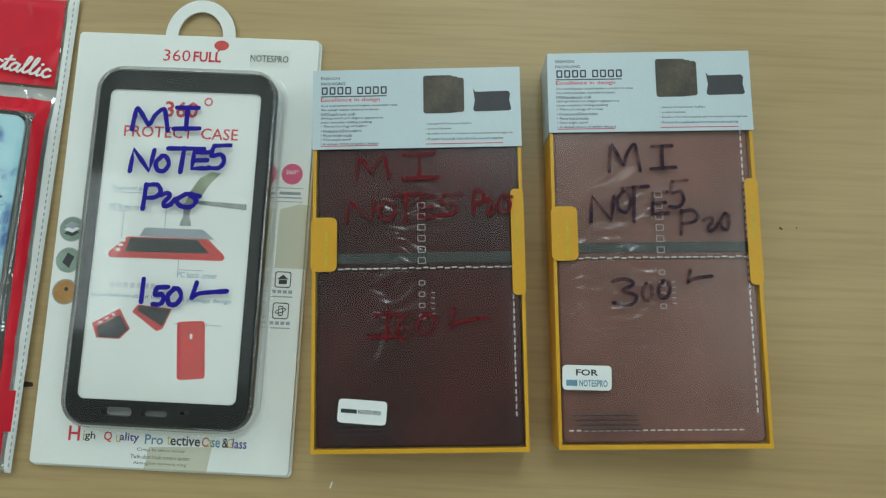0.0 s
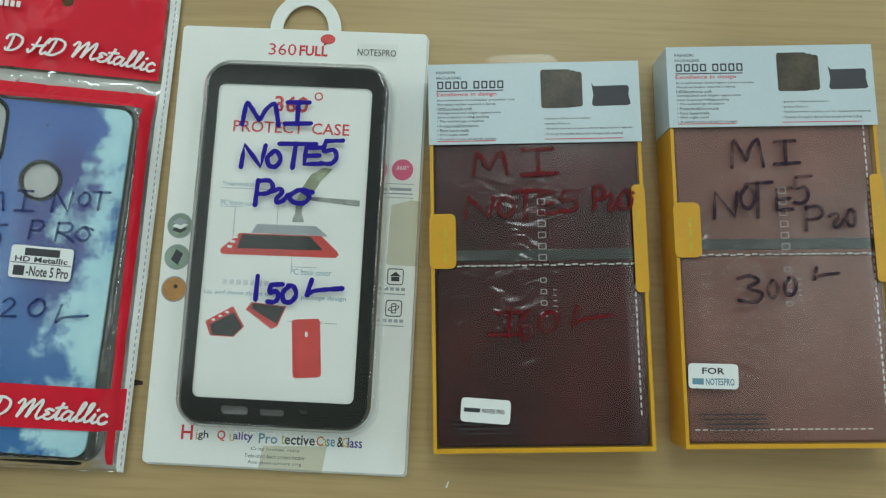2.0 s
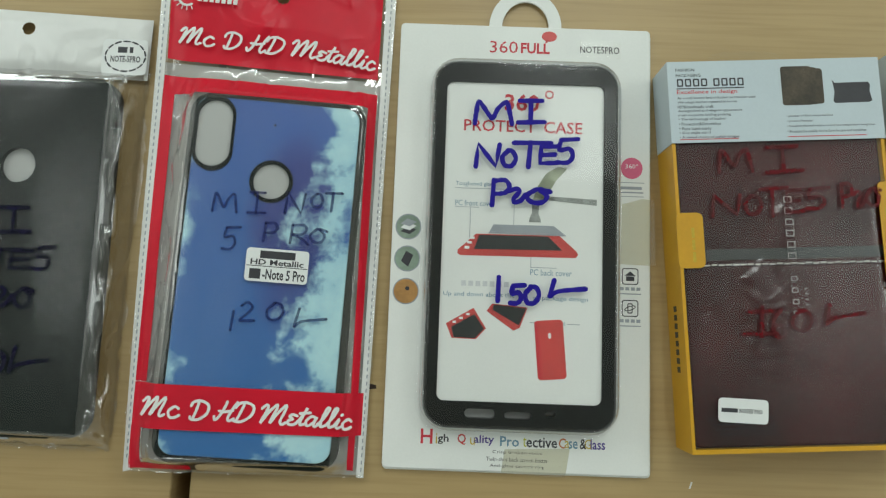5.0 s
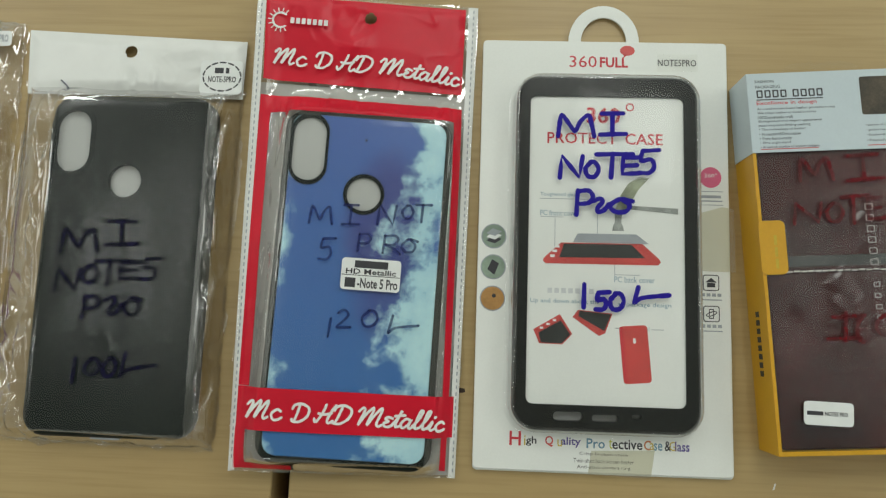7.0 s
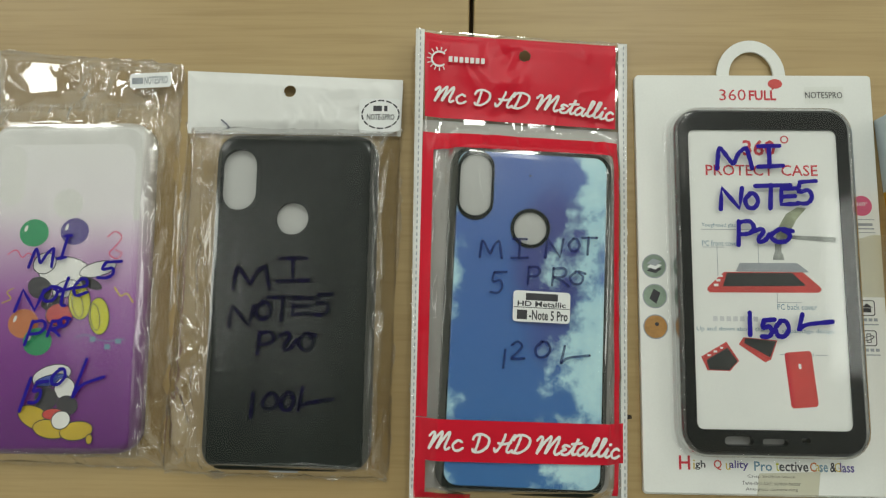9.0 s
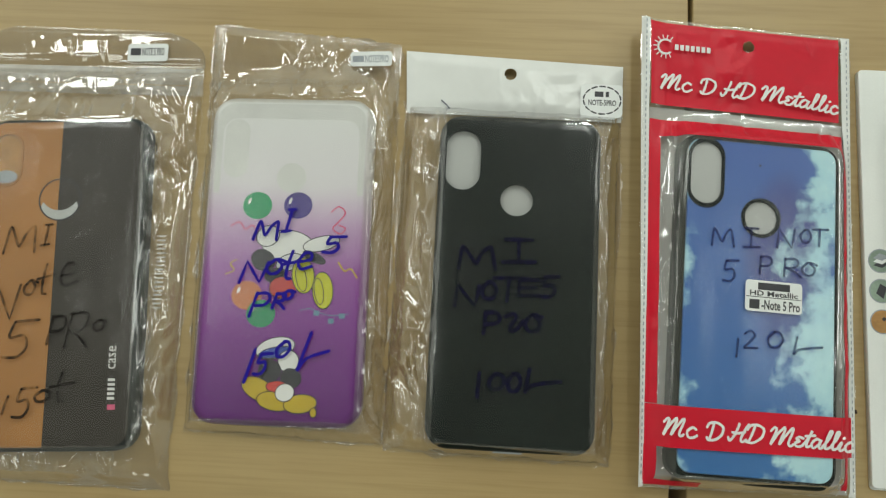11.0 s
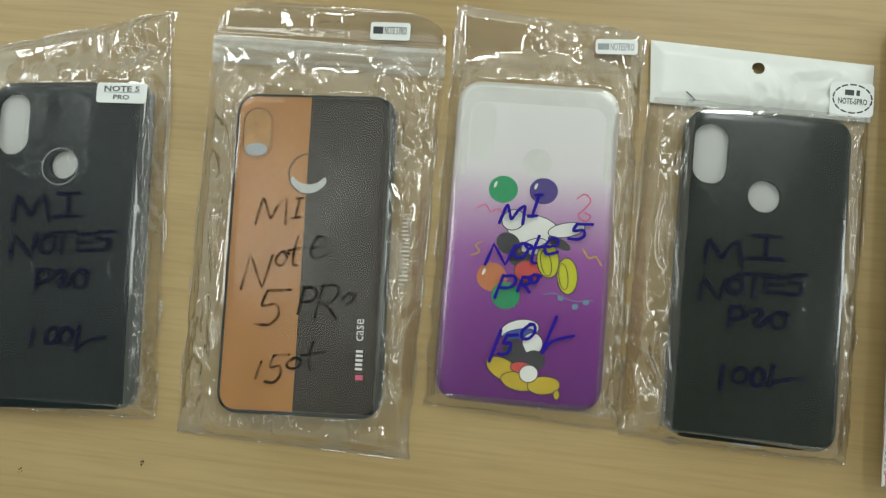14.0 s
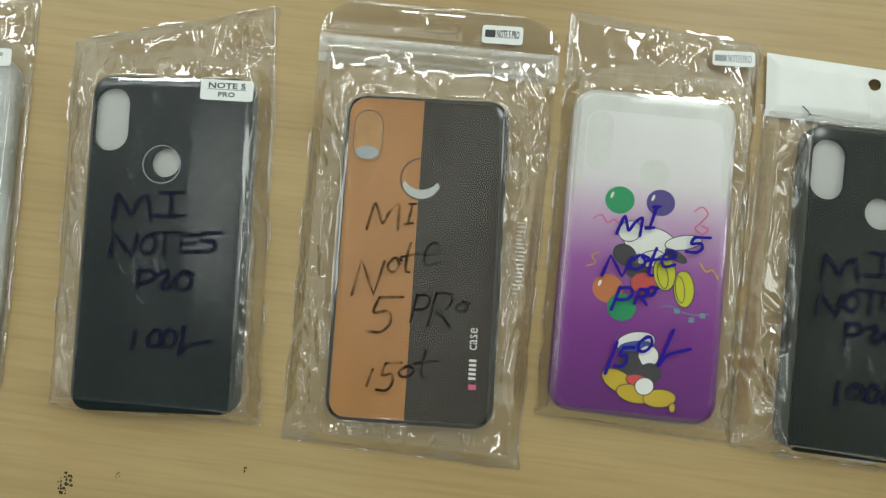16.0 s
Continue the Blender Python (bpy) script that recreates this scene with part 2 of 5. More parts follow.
BLUE_INK = ink_mat("blue_ink", (0.014, 0.006, 0.27), 1.3)
NAVY_INK = ink_mat("navy_ink", (0.010, 0.016, 0.115), 0.68)
BLACK_INK = ink_mat("black_ink", (0.010, 0.008, 0.008), 0.85)
FADED_INK = ink_mat("faded_black_ink", (0.014, 0.010, 0.008), 0.78, 0.22)
VIOLET_INK = ink_mat("violet_ink", (0.005, 0.004, 0.026), 1.0, 0.45)
PLUM_INK = ink_mat("plum_ink", (0.022, 0.010, 0.024), 0.85, 0.4)
RED_INK = ink_mat("red_ink", (0.13, 0.006, 0.010), 0.78, 0.4)
LINING = mat("white_lining", (0.60, 0.60, 0.585), 0.4, 0.06, 30, 0.05)
LIP = mat("frosted_lip", (0.66, 0.66, 0.64), 0.35, 0.04)
MARK = mat("frosted_cutout", (0.675, 0.675, 0.655), 0.35, 0.04)
DIRT = mat("dark_dirt", (0.045, 0.025, 0.014), 0.8, 0.4, 300)

# ---- shaping helpers; local lengths are in millimetres ----
MM = 0.001


def part(name, bm, material, parent, label="", smooth=False):
    me = bpy.data.meshes.new(name)
    if isinstance(bm, tuple):
        me.from_pydata(*bm)
    else:
        bm.to_mesh(me)
        bm.free()
    me.transform(Matrix.Scale(MM, 4))
    if smooth:
        me.polygons.foreach_set("use_smooth", [True] * len(me.polygons))
    me.materials.append(material)
    ob = new(name, me)
    ob.parent = parent
    if label:
        tagged(ob, label)
    return ob


def thing(name, x, y, turn, label, category, group=""):
    ob = new(name)
    ob.empty_display_size = 0.02
    ob.matrix_world = pose(x, y, 0, 0, 0, turn)
    return tagged(ob, label, category, group)


def rrect(w, h, r, cx=0.0, cy=0.0, n=5):
    pts = []
    r = max(0.01, min(r, w / 2, h / 2))
    for sx, sy, a0 in ((1, 1, 0), (-1, 1, 90), (-1, -1, 180), (1, -1, 270)):
        for k in range(n + 1):
            a = radians(a0 + 90 * k / n)
            pts.append((cx + sx * (w / 2 - r) + r * math.cos(a), cy + sy * (h / 2 - r) + r * math.sin(a)))
    return pts


def ellipse(rx, ry, cx=0.0, cy=0.0, n=28, turn=0.0):
    c, s = math.cos(radians(turn)), math.sin(radians(turn))
    out = []
    for k in range(n):
        a = math.tau * k / n
        u, v = rx * math.cos(a), ry * math.sin(a)
        out.append((cx + c * u - s * v, cy + s * u + c * v))
    return out


def ring(bm, outline, z):
    return [bm.verts.new((x, y, z)) for x, y in outline]


def bridge(bm, a, b, smooth=False):
    for k in range(len(a)):
        f = bm.faces.new((a[k - 1], a[k], b[k], b[k - 1]))
        f.smooth = smooth


def prism(outline, z0, z1, bm=None):
    bm = bm or bmesh.new()
    a, b = ring(bm, outline, z0), ring(bm, outline, z1)
    bridge(bm, a, b)
    bm.faces.new(b), bm.faces.new(a[::-1])
    return bm


def box(x0, x1, y0, y1, z0, z1, bm=None):
    return prism([(x0, y0), (x1, y0), (x1, y1), (x0, y1)], z0, z1, bm)


def skin(name, outline, z, material, parent, label=""):
    """One thin face, for clear tape and film."""
    bm = bmesh.new()
    bm.faces.new(ring(bm, outline, z))
    return part(name, bm, material, parent, label)


def flat(name, outline, z, material, parent, label="", thick=0.06):
    return part(name, prism(outline, z, z + thick), material, parent, label)


def pillow(w, h, r, z0, z1, edge, cx=0.0, cy=0.0, holes=(), depth=2.5, n=5):
    """A slab with rounded corners and a rounded upper edge; holes are outlines cut into its top."""
    bm = bmesh.new()
    loops = [ring(bm, rrect(w, h, r, cx, cy, n), z0)]
    for k in range(5):
        a = radians(90 * k / 4)
        e = edge * (1 - math.cos(a))
        loops.append(ring(bm, rrect(w - 2 * e, h - 2 * e, max(0.3, r - e), cx, cy, n), z1 - edge + edge * math.sin(a)))
    for a, b in zip(loops, loops[1:]):
        bridge(bm, a, b, True)
    bm.faces.new(loops[0][::-1])
    if not holes:
        bm.faces.new(loops[-1])
        return bm
    e = edge
    fill(bm, rrect(w - 2 * e, h - 2 * e, max(0.3, r - e), cx, cy, n), list(holes), z1)
    for outline in holes:
        bridge(bm, ring(bm, outline, z1 - depth), ring(bm, outline, z1))
    return bm


def inside(p, poly):
    hit = False
    for (ax, ay), (bx, by) in zip(poly, poly[1:] + poly[:1]):
        if (ay > p[1]) != (by > p[1]) and p[0] < (bx - ax) * (p[1] - ay) / (by - ay) + ax:
            hit = not hit
    return hit


def fill(bm, outer, holes, z):
    """A flat face with holes, as triangles."""
    pts, edges = [], []
    for poly in (outer, *holes):
        k = len(pts)
        pts += [Vector(p) for p in poly]
        edges += [(k + i, k + (i + 1) % len(poly)) for i in range(len(poly))]
    co, _, tris, *_ = delaunay_2d_cdt(pts, edges, [], 0, 1e-5)
    vs = [bm.verts.new((p[0], p[1], z)) for p in co]
    for t in tris:
        mid = (sum(co[i][0] for i in t) / len(t), sum(co[i][1] for i in t) / len(t))
        if inside(mid, outer) and not any(inside(mid, h) for h in holes):
            f = bm.faces.new([vs[i] for i in t])
            f.normal_update()
            if f.normal.z < 0:
                f.normal_flip()


def hoop(outer, inner, z0, z1):
    """A flat closed band between two outlines of as many points."""
    bm = bmesh.new()
    a, b, c, d = ring(bm, outer, z0), ring(bm, outer, z1), ring(bm, inner, z1), ring(bm, inner, z0)
    for p, q in ((a, b), (b, c), (c, d), (d, a)):
        bridge(bm, p, q)
    return bm


def text(body, x, y, w, h, z, material, parent, name="printed_text", shear=0.0, turn=0.0, bold=0.0):
    """Printed words, w wide and h high (None: as the letters give it), centred on x, y."""
    cu = bpy.data.curves.new(name, "FONT")
    cu.body, cu.shear, cu.offset, cu.resolution_u, cu.extrude = body, shear, bold, 2, 0.0
    tmp = new("tmp", cu)
    me = bpy.data.meshes.new_from_object(tmp)
    bpy.data.objects.remove(tmp)
    bpy.data.curves.remove(cu)
    me.name = name
    co = np.empty(len(me.vertices) * 3)
    me.vertices.foreach_get("co", co)
    co = co.reshape(-1, 3)
    lo, hi = co.min(0), co.max(0)
    k = w / (hi[0] - lo[0])
    kh = h / (hi[1] - lo[1]) if h else k
    u, v = (co[:, 0] - (lo[0] + hi[0]) / 2) * k, (co[:, 1] - (lo[1] + hi[1]) / 2) * kh
    c, s = math.cos(radians(turn)), math.sin(radians(turn))
    co[:, 0], co[:, 1], co[:, 2] = x + c * u - s * v, y + s * u + c * v, z
    me.vertices.foreach_set("co", (co * MM).ravel())
    me.update()
    me.materials.clear()
    me.materials.append(material)
    ob = new(name, me)
    ob.parent = parent
    return ob


def bars(spans, z, material, parent, name="print_block", label=""):
    """Plain bars (x, y, w, h) in one print."""
    bm = bmesh.new()
    for x, y, w, h in spans:
        box(x - w / 2, x + w / 2, y - h / 2, y + h / 2, z, z + 0.05, bm)
    return tagged(part(name, bm, material, parent, label), kind="stuff")


# ---- handwriting: strokes of each sign in a unit box; curved strokes are marked 1 ----
SIGNS = {
    "M": [(1, [(0, 0), (0.03, 0.45), (0.08, 0.95), (0.2, 0.8), (0.42, 0.3), (0.5, 0.3), (0.62, 0.7), (0.84, 0.98), (0.92, 0.6), (1, 0.02)])],
    "I": [(0, [(0.5, 0), (0.5, 1)]), (0, [(0.1, 0.97), (0.9, 1)]), (0, [(0.05, 0), (1, 0.06)])],
    "N": [(0, [(0, 0), (0.08, 1), (0.85, 0.05), (1, 1)])],
    "O": [(1, [(0.5, 1), (0.05, 0.6), (0.2, 0.1), (0.7, 0.05), (1, 0.5), (0.75, 0.95), (0.4, 1)])],
    "o": [(1, [(0.4, 1), (0, 0.5), (0.25, 0.05), (0.7, 0.1), (0.85, 0.6), (0.5, 1), (1, 0.85)])],
    "0": [(1, [(0.5, 1), (0.05, 0.55), (0.2, 0.05), (0.7, 0.05), (1, 0.5), (0.8, 0.95), (0.4, 1)])],
    "T": [(0, [(0, 0.95), (1, 1)]), (0, [(0.45, 1), (0.4, 0)])],
    "t": [(1, [(0.4, 1), (0.35, 0.5), (0.45, 0.05), (0.7, 0)]), (0, [(0, 0.5), (1, 0.65)])],
    "E": [(0, [(1, 1), (0.1, 0.95), (0.05, 0.05), (1, 0.1)]), (0, [(0.1, 0.5), (0.85, 0.55)])],
    "e": [(1, [(0.1, 0.45), (0.8, 0.6), (0.7, 0.95), (0.3, 0.95), (0.05, 0.45), (0.35, 0.02), (1, 0.2)])],
    "5": [(0, [(1, 1), (0.2, 0.95)]), (1, [(0.2, 0.95), (0.12, 0.55), (0.6, 0.6), (0.75, 0.3), (0.5, 0.05), (0, 0.05)])],
    "P": [(0, [(0.05, 0), (0.12, 1)]), (1, [(0.1, 0.95), (0.7, 1), (0.95, 0.75), (0.7, 0.5), (0.12, 0.45)])],
    "R": [(0, [(0.05, 0), (0.12, 1)]), (1, [(0.1, 0.95), (0.7, 1), (0.85, 0.75), (0.6, 0.5), (0.12, 0.48), (0.6, 0.3), (1, 0)])],
    "r": [(1, [(0, 0.8), (0.45, 1), (0.6, 0.75), (0.3, 0.3), (0.35, 0.02), (0.7, 0.15), (1, 0.6)])],
    "1": [(0, [(0.6, 1), (0.4, 0)])],
    "2": [(1, [(0.05, 0.8), (0.45, 1), (0.8, 0.75), (0.4, 0.35), (0, 0.05), (0.4, 0.05), (1, 0.08)])],
    "3": [(1, [(0, 0.9), (0.5, 1), (0.85, 0.8), (0.4, 0.55), (0.95, 0.35), (0.7, 0.03), (0, 0.1)])],
    "6": [(1, [(0.7, 1), (0.2, 0.7), (0.02, 0.3), (0.3, 0), (0.8, 0.1), (0.8, 0.4), (0.3, 0.45), (0.1, 0.25)])],
    "/": [(0, [(0.12, 1), (0, 0.05)]), (1, [(0.02, 0.05), (0.25, 0.35), (1, 0.55)])],
    "+": [(0, [(0, 0.5), (1, 0.55)])],
}


def curved(pts, steps=6):
    out = []
    for k in range(len(pts) - 1):
        p = [pts[max(0, k - 1)], pts[k], pts[k + 1], pts[min(len(pts) - 1, k + 2)]]
        for s in range(steps):
            t = s / steps
            out.append(tuple(0.5 * (2 * p[1][i] + (p[2][i] - p[0][i]) * t + (2 * p[0][i] - 5 * p[1][i] + 4 * p[2][i] - p[3][i]) * t * t
                                    + (3 * p[1][i] - p[0][i] - 3 * p[2][i] + p[3][i]) * t ** 3) for i in (0, 1)))
    return out + [pts[-1]]


def stroke(bm, pts, width, z):
    """A ribbon with round ends along the points."""
    left, right = [], []
    n = len(pts)
    for k, (x, y) in enumerate(pts):
        ax, ay = pts[max(0, k - 1)]
        bx, by = pts[min(n - 1, k + 1)]
        d = math.hypot(bx - ax, by - ay) or 1.0
        w = width / 2 * (0.85 + 0.25 * random.random())
        nx, ny = -(by - ay) / d * w, (bx - ax) / d * w
        left.append((x + nx, y + ny)), right.append((x - nx, y - ny))
    for k in range(n - 1):
        zk = z + 0.004 * k
        bm.faces.new([bm.verts.new((*p, zk)) for p in (left[k], right[k], right[k + 1], left[k + 1])])
    for k in (0, n - 1):
        bm.faces.new(ring(bm, ellipse(width * 0.48, width * 0.48, *pts[k], n=10), z - 0.012 - 0.006 * (k > 0)))


def handwriting(line, z, material, parent, width, lean=0.0, label=""):
    """Signs given as 'sign x y w h', parted by semicolons; lines of writing are parted by bars."""
    for words in line.split("|"):
        bm = bmesh.new()
        level = z
        for sign in words.split(";"):
            ch, *num = sign.split()
            cx, cy, w, h = map(float, num)
            for soft, pts in SIGNS[ch]:
                q = [(cx + (u - 0.5) * w + (v - 0.5) * h * lean, cy + (v - 0.5) * h) for u, v in pts]
                q = [q[0], *[((a[0] + b[0]) / 2, (a[1] + b[1]) / 2) if s == 0 else b for a, b in zip(q, q[1:]) for s in (0, 1)]] if not soft else curved(q)
                level += 0.03
                stroke(bm, q, width, level)
        part("marker_writing", bm, material, parent, label)


# ---- plastic bags that lie over their cases ----
def field(x, y, seed):
    """Smooth noise from -1 to 1 over arrays."""
    xi, yi = np.floor(x), np.floor(y)
    fx, fy = x - xi, y - yi
    sx, sy = fx ** 3 * (fx * (6 * fx - 15) + 10), fy ** 3 * (fy * (6 * fy - 15) + 10)

    def dot(i, j):
        a = np.sin((xi + i) * 127.1 + (yi + j) * 311.7 + seed * 74.7) * 43758.5453
        a = (a - np.floor(a)) * math.tau
        return np.cos(a) * (fx - i) + np.sin(a) * (fy - j)

    top = dot(0, 0) * (1 - sx) + dot(1, 0) * sx
    low = dot(0, 1) * (1 - sx) + dot(1, 1) * sx
    return (top * (1 - sy) + low * sy) * 1.4


def step01(a):
    a = np.clip(a, 0, 1)
    return a * a * (3 - 2 * a)


def shards(x, y, seed, tilt):
    """Flat, sharply creased faces from -1 to 1, one for each cell of a shaken grid."""
    xi, yi = np.floor(x), np.floor(y)
    best = np.full_like(x, -9.0)
    for i in (-1, 0, 1):
        for j in (-1, 0, 1):
            cx, cy = xi + i, yi + j
            a = [np.sin(cx * 127.1 + cy * 311.7 + seed * 74.7 + 19.3 * k) * 43758.5453 for k in range(5)]
            a = [v - np.floor(v) for v in a]
            dx, dy = x - cx - a[0], y - cy - a[1]
            best = np.maximum(best, a[2] * 0.7 + tilt * ((a[3] * 2 - 1) * dx + (a[4] * 2 - 1) * dy) - 0.55 * (dx * dx + dy * dy))
    return best


def facets(x, y, seed):
    """Heights from -1 to 1 at the corners of a net of triangles, flat between them and sharply bent along its lines."""
    k = (x + y) * 0.3660254
    xi, yi = np.floor(x + k), np.floor(y + k)
    fx, fy = x + k - xi, y + k - yi
    first = fx > fy

    def corner(i, j):
        a = np.sin((xi + i) * 127.1 + (yi + j) * 311.7 + seed * 74.7) * 43758.5453
        return (a - np.floor(a)) * 2 - 1

    p, r = corner(0, 0), corner(1, 1)
    q = np.where(first, corner(1, 0), corner(0, 1))
    hi, lo = np.maximum(fx, fy), np.minimum(fx, fy)
    return p * (1 - hi) + q * (hi - lo) + r * lo


class Sheet:
    """The height of a film that lies over a case (w, h, r, thickness) and ends at four corners (from upper left, clockwise)."""

    def __init__(self, corners, case, seed, crumple=1.0, slack=7.0, case_at=(0, 0), bead=0.3, knots=(), curl=None):
        self.knots, self.curl = knots, curl
        self.corners, self.case, self.seed, self.crumple, self.slack, self.case_at, self.bead = corners, case, seed, crumple, slack, case_at, bead

    def top(self):
        return self.case[3] + 0.35

    def height(self, x, y):
        w, h, r, t = self.case
        px, py = np.abs(x - self.case_at[0]) - (w / 2 - r), np.abs(y - self.case_at[1]) - (h / 2 - r)
        d = np.hypot(np.maximum(px, 0), np.maximum(py, 0)) + np.minimum(np.maximum(px, py), 0) - r
        base = 1.0
        z = np.where(d < 0, self.top(), base + (self.top() - base) * np.exp(-(np.maximum(d, 0) / self.slack) ** 1.3))
        s = self.seed
        wx, wy = field(x / 30, y / 30, s + 3) * 9, field(x / 30, y / 30, s + 4) * 9
        # long straight fold lines, few and broken off
        crease = 0 * x
        for k, a in enumerate((4, 38, 74, 152)):
            c, n = math.cos(radians(a)), math.sin(radians(a))
            along, across = -n * (x + wx) + c * (y + wy), c * (x + wx) + n * (y + wy)
            line = (1 - np.abs(field(across / 19, along / 90, s + 10 + k))) ** 26
            crease = crease + line * step01(field(x / 24, y / 24, s + 20 + k) * 2.4 - 0.25) * (1.1 if k == 0 else 0.7)
        out = step01((d + 1.0) / 8)
        # calm film with patches of large, flat, sharply bent faces
        calm = step01(field(x / 34, y / 42, s + 60) * 3.2 + 0.0)
        vx, vy = x + 0.8 * wx, y + 0.8 * wy
        faces = facets((0.92 * vx + 0.39 * vy) / 13, (0.92 * vy - 0.39 * vx) / 24, s + 63)
        small = facets((0.8 * vx - 0.6 * vy) / 5.5, (0.8 * vy + 0.6 * vx) / 11, s + 61)
        z = z + self.crumple * out * (2.3 * (0.25 + 0.75 * calm) * faces + 1.0 * calm * calm * small + 0.6 * crease + 1.2 * field(x / 38, y / 50, s + 5) + 1.2)
        # taut pleats where the film climbs on to the case
        band = step01((d + 1) / 3) * (1 - step01((d - 5) / 7))
        pleat = facets((x + 0.3 * wx) / 3.2, (y + wy) / 15, s + 40) * step01(field(x / 9, y / 30, s + 41) * 2.2 + 0.4)
        z = z + self.crumple * band * 2.6 * pleat
        for kx, ky, rx, ry, amp in self.knots:
            g = np.exp(-((x - kx) / rx) ** 2 - ((y - ky) / ry) ** 2) * step01((d + 2) / 4)
            z = z + amp * g * 2.5 * (facets((0.9 * x + 0.4 * y + wx) / 4.5, (0.9 * y - 0.4 * x + wy) / 10, s + 50) + 0.3)
        inner = 1 - step01((d + 6) / 5)
        z = z + inner * (0.50 * field(x / 24, y / 58, s + 6) + 0.05 * field(x / 8, y / 40, s + 7) + 0.45 + 0.16 * crease)
        e = np.full_like(x, 1e9)
        for k in range(4):
            (ax, ay), (bx, by) = self.corners[k], self.corners[(k + 1) % 4]
            n = math.hypot(bx - ax, by - ay)
            e = np.minimum(e, ((x - ax) * (by - ay) - (y - ay) * (bx - ax)) / n * 1.0)
        e = np.maximum(e, 0)
        z = 0.35 + (z - 0.35) * step01((e + 1.0) / 8)
        if self.curl:
            # the two long edges bend up, more towards the lower end
            low = 0.35 + 0.65 * step01((90 - y) / 160)
            side = np.where(x < 0, self.curl[0], self.curl[1])
            z = z + low * side * step01((np.abs(x + 3) - 40) / 14)
        return z + self.bead * np.exp(-((e - 2.2) / 0.7) ** 2)

    def drape(self, name, quad, dz, material, parent, label="", step=0.7, hole=None, wave=0.0, arch=0.0):
        """A mesh over the four corners quad (upper left, clockwise), dz above the film."""
        (ax, ay), (bx, by), (cx, cy), (ex, ey) = quad
        nu = max(2, int(max(math.hypot(bx - ax, by - ay), math.hypot(cx - ex, cy - ey)) / step))
        nv = max(2, int(max(math.hypot(ex - ax, ey - ay), math.hypot(cx - bx, cy - by)) / step))
        u, v = np.meshgrid(np.linspace(0, 1, nu + 1), np.linspace(0, 1, nv + 1))
        x = (ax * (1 - u) + bx * u) * (1 - v) + (ex * (1 - u) + cx * u) * v
        y = (ay * (1 - u) + by * u) * (1 - v) + (ey * (1 - u) + cy * u) * v
        if wave:
            x = x + wave * (1.2 * field(y / 22, y * 0 + 2.3, self.seed + 8) + 0.7 * field(y / 6, y * 0 + 7.7, self.seed + 18)) * (2 * u - 1)
            y = y + wave * (1.2 * field(x / 22, x * 0 + 5.1, self.seed + 9) + 0.7 * field(x / 6, x * 0 + 3.1, self.seed + 19)) * (1 - 2 * v)
        if arch:
            mid = (ax + bx) / 2 + (ex + cx - ax - bx) / 2 * v
            x = mid + (x - mid) * (1 - arch * (1 - v) ** 3.2)
        if hole:
            d = np.hypot(x - hole[0], y - hole[1])
            near = (np.abs(d - hole[2]) < 0.75 * step) & (d > 0.1)
            k = np.where(near, hole[2] / np.maximum(d, 0.1), 1.0)
            x, y = hole[0] + (x - hole[0]) * k, hole[1] + (y - hole[1]) * k
        z = self.height(x, y) + dz
        verts = np.stack([x.ravel(), y.ravel(), z.ravel()], 1)
        i = np.arange(nv)[:, None] * (nu + 1) + np.arange(nu)[None]
        faces = np.stack([i, i + nu + 1, i + nu + 2, i + 1], 2).reshape(-1, 4)
        if hole:
            mid = verts[faces].mean(1)
            faces = faces[np.hypot(mid[:, 0] - hole[0], mid[:, 1] - hole[1]) > hole[2] * 0.93]
        ob = part(name, (verts.tolist(), [], faces.tolist()), material, parent, label, True)
        if material is BAG and not arch:
            # where the film clings to the case it mirrors less
            w, h, r, t = self.case
            mid = verts[faces].mean(1)
            on = (np.abs(mid[:, 0] - self.case_at[0]) < w / 2 - 3) & (np.abs(mid[:, 1] - self.case_at[1]) < h / 2 - 3)
            ob.data.materials.append(CLING)
            ob.data.polygons.foreach_set("material_index", on.astype(np.int32))
            mx, my = sum(p[0] for p in quad) / 4, sum(p[1] for p in quad) / 4
            inner = [(px - math.copysign(1.1, px - mx), py - math.copysign(1.1, py - my)) for px, py in quad]
            for k in range(4):
                j = (k + 1) % 4
                self.drape("bag_seam", [quad[k], quad[j], inner[j], inner[k]], dz + 0.12, SEAM, ob, "", 1.1, None, wave)
        return ob


# ---- the room that closes the place ----
def structure(name, bm, material, label, category):
    ob = part(name, bm, material, None, label)
    return tagged(ob, "", category, "", "structure")


structure("floor", box(-3000, 3000, -2600, 2600, -800, -750), FLOOR, "plain grey floor of the room", "floor")
structure("ceiling", box(-3000, 3000, -2600, 2600, 1950, 2000), WALL, "plain white painted ceiling", "ceiling")
structure("wall_north", box(-3000, 3000, 2600, 2700, -750, 1950), WALL, "plain off-white painted wall", "wall")
structure("wall_south", box(-3000, 3000, -2700, -2600, -750, 1950), WALL, "plain off-white painted wall", "wall")
structure("wall_west", box(-3100, -3000, -2600, 2600, -750, 1950), WALL, "plain off-white painted wall", "wall")
structure("wall_east", box(3000, 3100, -2600, 2600, -750, 1950), WALL, "plain off-white painted wall", "wall")


